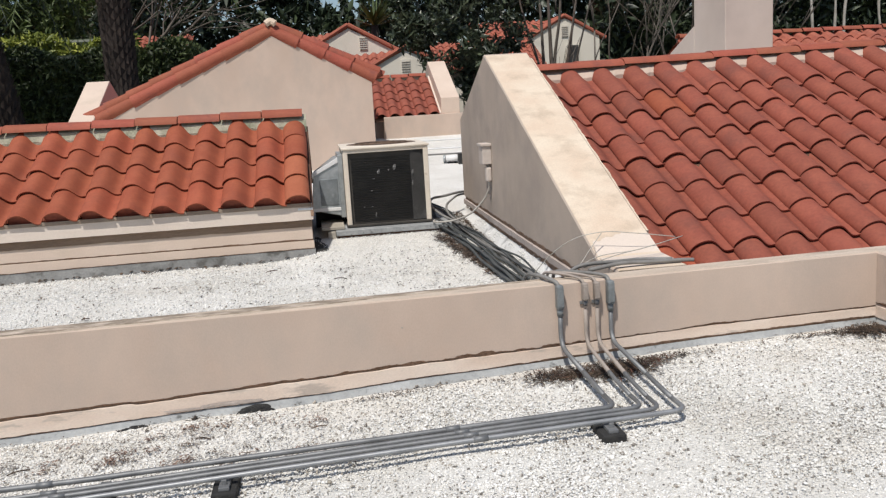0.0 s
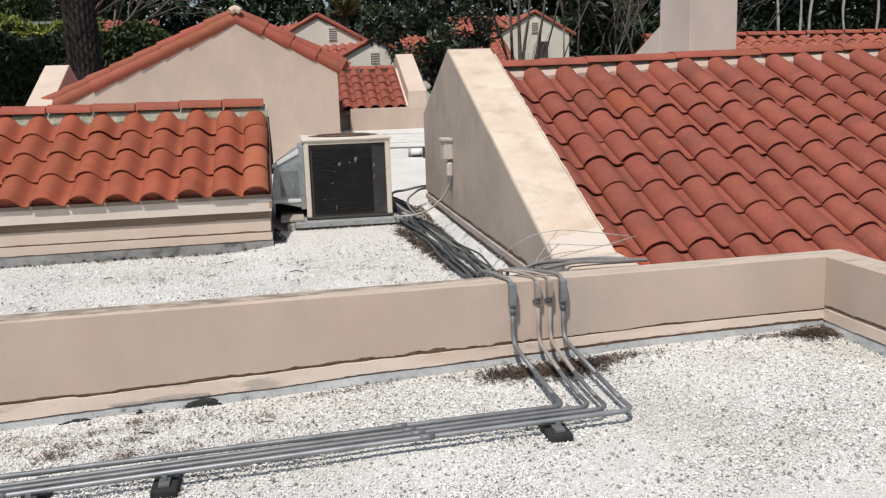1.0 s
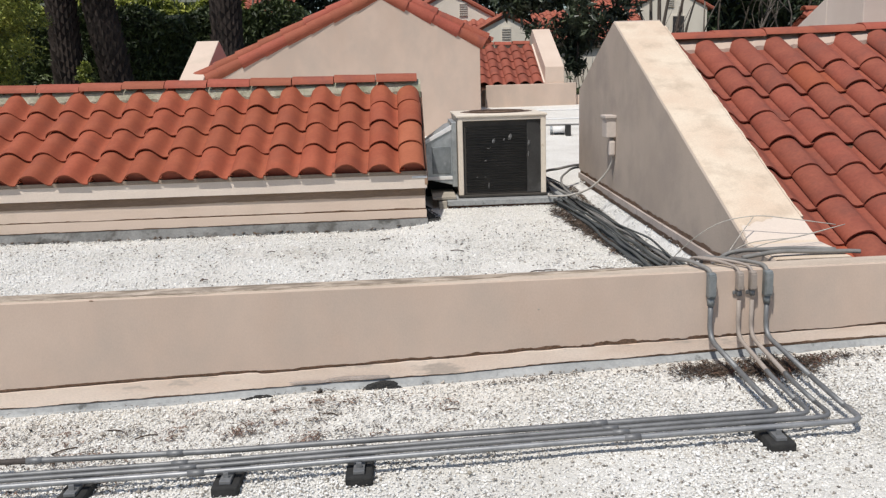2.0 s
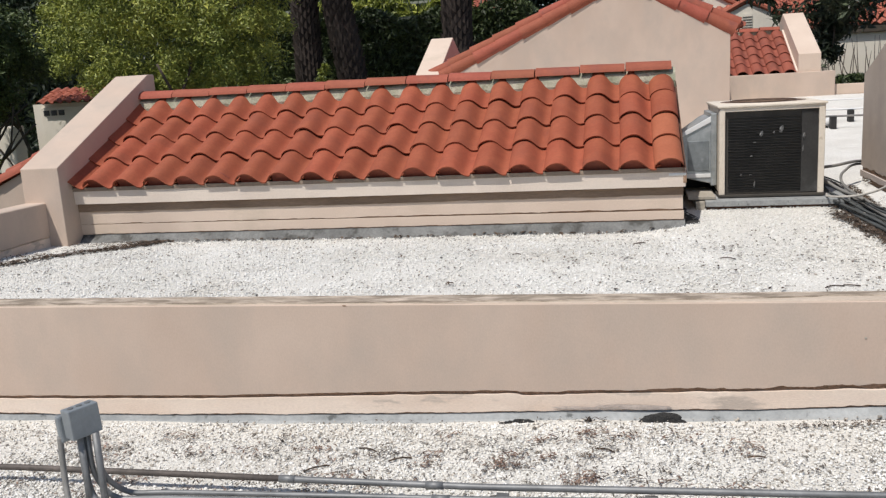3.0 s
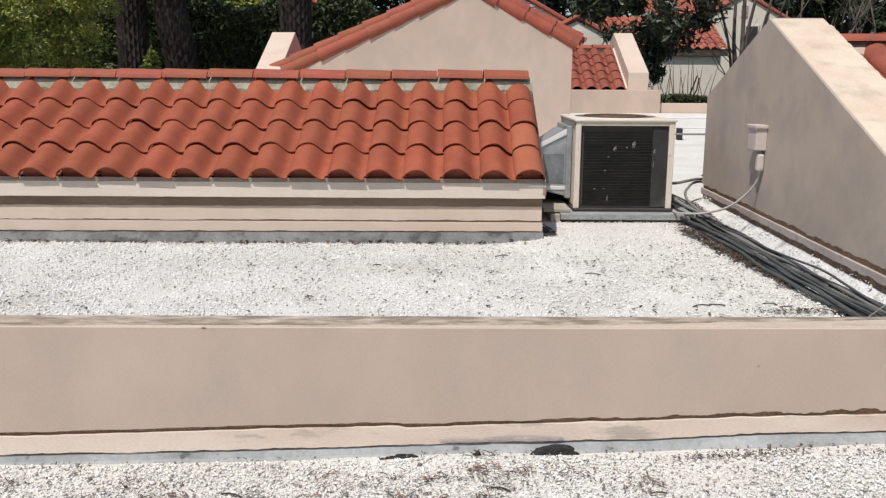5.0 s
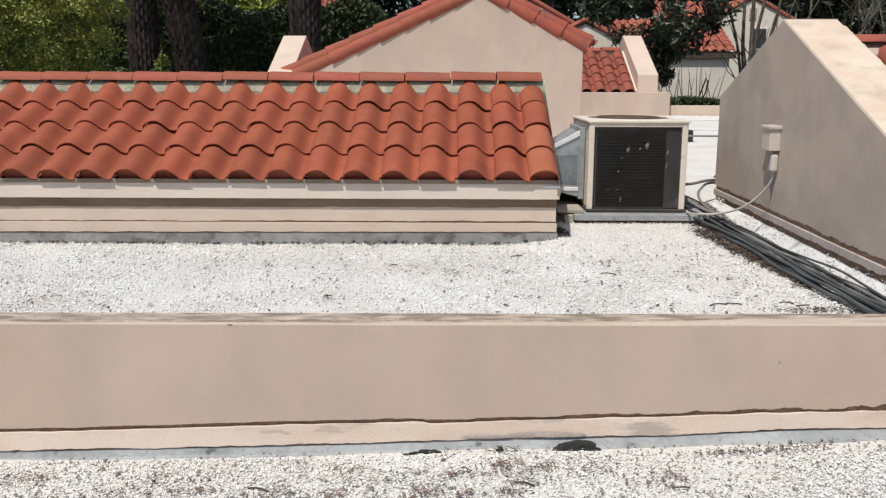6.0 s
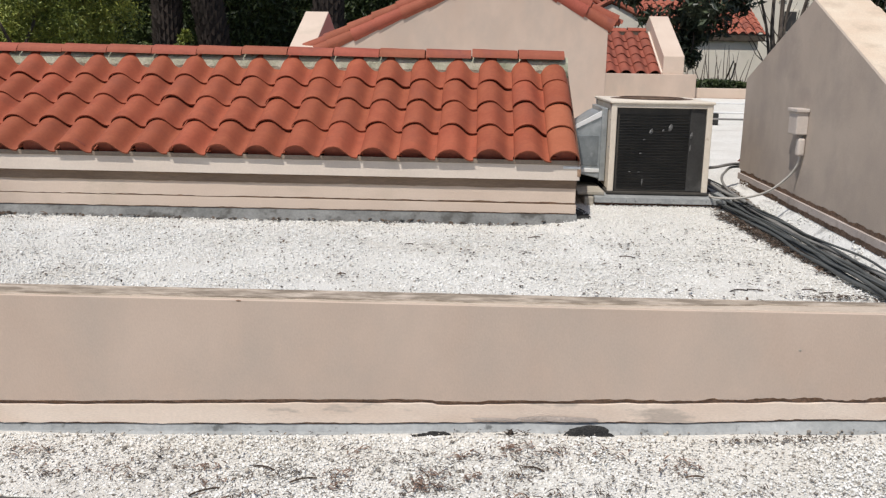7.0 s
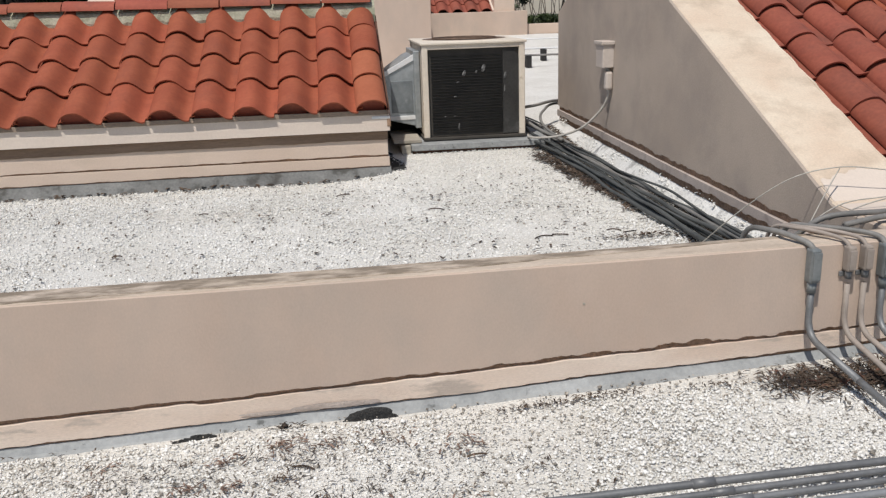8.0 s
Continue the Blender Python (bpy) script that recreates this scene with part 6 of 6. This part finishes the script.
part("wall", box(-9.4, -3.8, 30.4, 34.0, GROUND, 3.2), WALL_PALE, back_roof)

# bare trees
for k, (x, y, top, r, depth) in enumerate(((10.6, 29.0, 6.5, 0.055, 6), (11.8, 31.0, 7.0, 0.06, 6), (13.4, 30.0, 6.5, 0.055, 6), (15.2, 33.0, 7.5, 0.06, 6), (12.6, 28.0, 6.0, 0.05, 6), (17.0, 35.0, 8.0, 0.06, 6), (11.3, 27.0, 5.5, 0.045, 6), (14.2, 29.0, 6.0, 0.05, 6), (-8.0, 29.0, 7.0, 0.12, 5))):
    rng_ = np.random.default_rng(40 + k)
    t = thing("bare_tree", (x, y, GROUND), "bare grey-brown tree with many thin branches", "tree", "bare trees")
    bm, tips = limb_tree(x, y, top, 0.48, r, rng_, BARK, depth)
    part("trunk", bm, BARK if k % 3 == 1 else BARK_GREY, t, "", True)
stems = thing("bare_tree", (7.2, 23.5, GROUND), "bare tree with several grey stems fanning from its base", "tree", "bare trees")
srng = np.random.default_rng(77)
for k, (dx, bend, r) in enumerate(((-1.0, 0.2, 0.05), (-0.45, -0.15, 0.07), (-0.1, 0.1, 0.085), (0.25, -0.1, 0.07), (0.85, 0.25, 0.065), (1.35, 0.35, 0.045))):
    line = [(7.2 + 0.05 * k, 23.5, GROUND), (7.2 + 0.12 * (k - 2), 23.5 + 0.05 * k, 0.6), (7.2 + 0.5 * dx + bend * 0.3, 23.5 + 0.1 * k, 2.2), (7.2 + 0.85 * dx - bend * 0.2, 23.5, 3.8), (7.2 + 1.3 * dx, 23.5, 6.5)]
    stem = tube(curve(line, 5), [r * (1.1 - 0.04 * i) for i in range(21)], 7)
    for j in range(9):
        p = Vector(line[2]).lerp(Vector(line[4]), j / 9) if j > 2 else Vector(line[1]).lerp(Vector(line[2]), 0.3 + j / 4)
        way = Vector((srng.normal(0, 1), srng.normal(0, 0.5), 0.5 + srng.uniform())).normalized()
        tube([p, p + way * 0.35, p + way * 0.8 + Vector((0, 0, 0.15)), p + way * 1.1 + Vector((srng.normal(0, 0.1), 0, 0.4))], [r * 0.3, r * 0.22, r * 0.15, r * 0.08], 4, stem)
    part("stem", stem, BARK_GREY if k % 2 else BARK_STEM, stems, "", True)
yucca = thing("yucca", (3.2, 36.0, GROUND), "tall yucca with a crown of long spiky green leaves", "yucca")
part("trunk", tube([(3.2, 36.0, GROUND), (3.25, 36.0, 1.0), (3.2, 36.0, 4.6)], 0.16, 8), PALM, yucca, "", True)
spikes = bmesh.new()
for k in range(90):
    way = Vector((srng.normal(0, 1), srng.normal(0, 1), srng.uniform(-0.2, 1.6))).normalized()
    across = way.cross(Vector((0, 0, 1))).normalized() * 0.05
    foot = Vector((3.2, 36.0, 4.5 + 0.4 * srng.uniform()))
    v = [spikes.verts.new(q) for q in (foot - across, foot + across, foot + way * 0.6 + across * 0.9, foot + way * (1.1 + 0.3 * srng.uniform()), foot + way * 0.6 - across * 0.9)]
    spikes.faces.new(v)
part("crown", spikes, LEAF_MID, yucca)
# pale gum trunks
for k, (x, lean) in enumerate(((25.9, -0.06), (27.0, -0.01), (27.5, 0.10), (29.6, 0.03), (31.5, -0.04))):
    t = thing("gum_tree", (x, 41.0, GROUND), "gum tree with a slender white trunk in front of dark woods", "tree", "gum trees")
    part("trunk", tube(curve([(x - lean * 8, 41, GROUND), (x + 0.12 * math.sin(3 * k), 41, 2.6), (x - 0.15 * math.cos(2 * k), 41, 5.0), (x + lean * 6, 41, 8), (x + lean * 9, 41, 14)], 4), [0.10 - 0.004 * i for i in range(17)], 7, None, 0.22), BARK_PALE, t, "", True)
    pts = crown_points(clumps_in((x, 41, 11.5), np.array((2.2, 1.5, 3.0)), 30, 0.8, trng), 40, trng)
    part("crown", leaf_mesh("crown", pts, trng.uniform(0.15, 0.3, len(pts)), LEAF_DARK, trng), None, t)


def woods(name, x0, x1, y, top_of, n, leaf, mat, label):
    """A far belt of trees: uneven in height, closed below."""
    x = trng.uniform(x0, x1, n)
    tops = np.array([top_of(a) for a in x])
    z = GROUND + (tops - GROUND) * trng.beta(1.3, 0.9, n)
    lump = np.array([noise.noise((a * 0.35, b * 0.45, 3.0)) for a, b in zip(x, z)])
    c = np.stack([x, y - 2.2 * lump + trng.normal(0, 0.5, n), z], 1)
    ob = structure(name, leaf_mesh(name, c, leaf * trng.uniform(0.5, 1.4, n), mat, trng), None, label, "woods", kind="stuff")
    # dark backing box that paints the shade deep among the trees
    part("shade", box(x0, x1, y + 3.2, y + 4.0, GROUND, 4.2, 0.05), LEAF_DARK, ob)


woods("far_woods", -40, 75, 52.0, lambda a: (9.5 - 1.7 * math.exp(-((a - 4.0) / 4.5) ** 2)) + (4.5 * noise.noise((a * 0.16, 1, 7)) + 3.0 * noise.noise((a * 0.5, 2, 1))) * (1 - 0.7 * math.exp(-((a - 4.0) / 6) ** 2)) + 1.2 * noise.noise((a * 1.6, 5, 1)), 75000, 0.5, LEAF_DARK, "dense dark woods behind the houses")
woods("near_woods", -34, -6, 38.0, lambda a: 8.5 + 3 * noise.noise((a * 0.25, 4, 2)), 26000, 0.34, LEAF_DARK, "dark trees behind a hedge")
woods("side_woods", 15, 42, 43.5, lambda a: 10 + 3 * noise.noise((a * 0.3, 9, 2)), 30000, 0.36, LEAF_DARK, "dark woods behind the large roof")
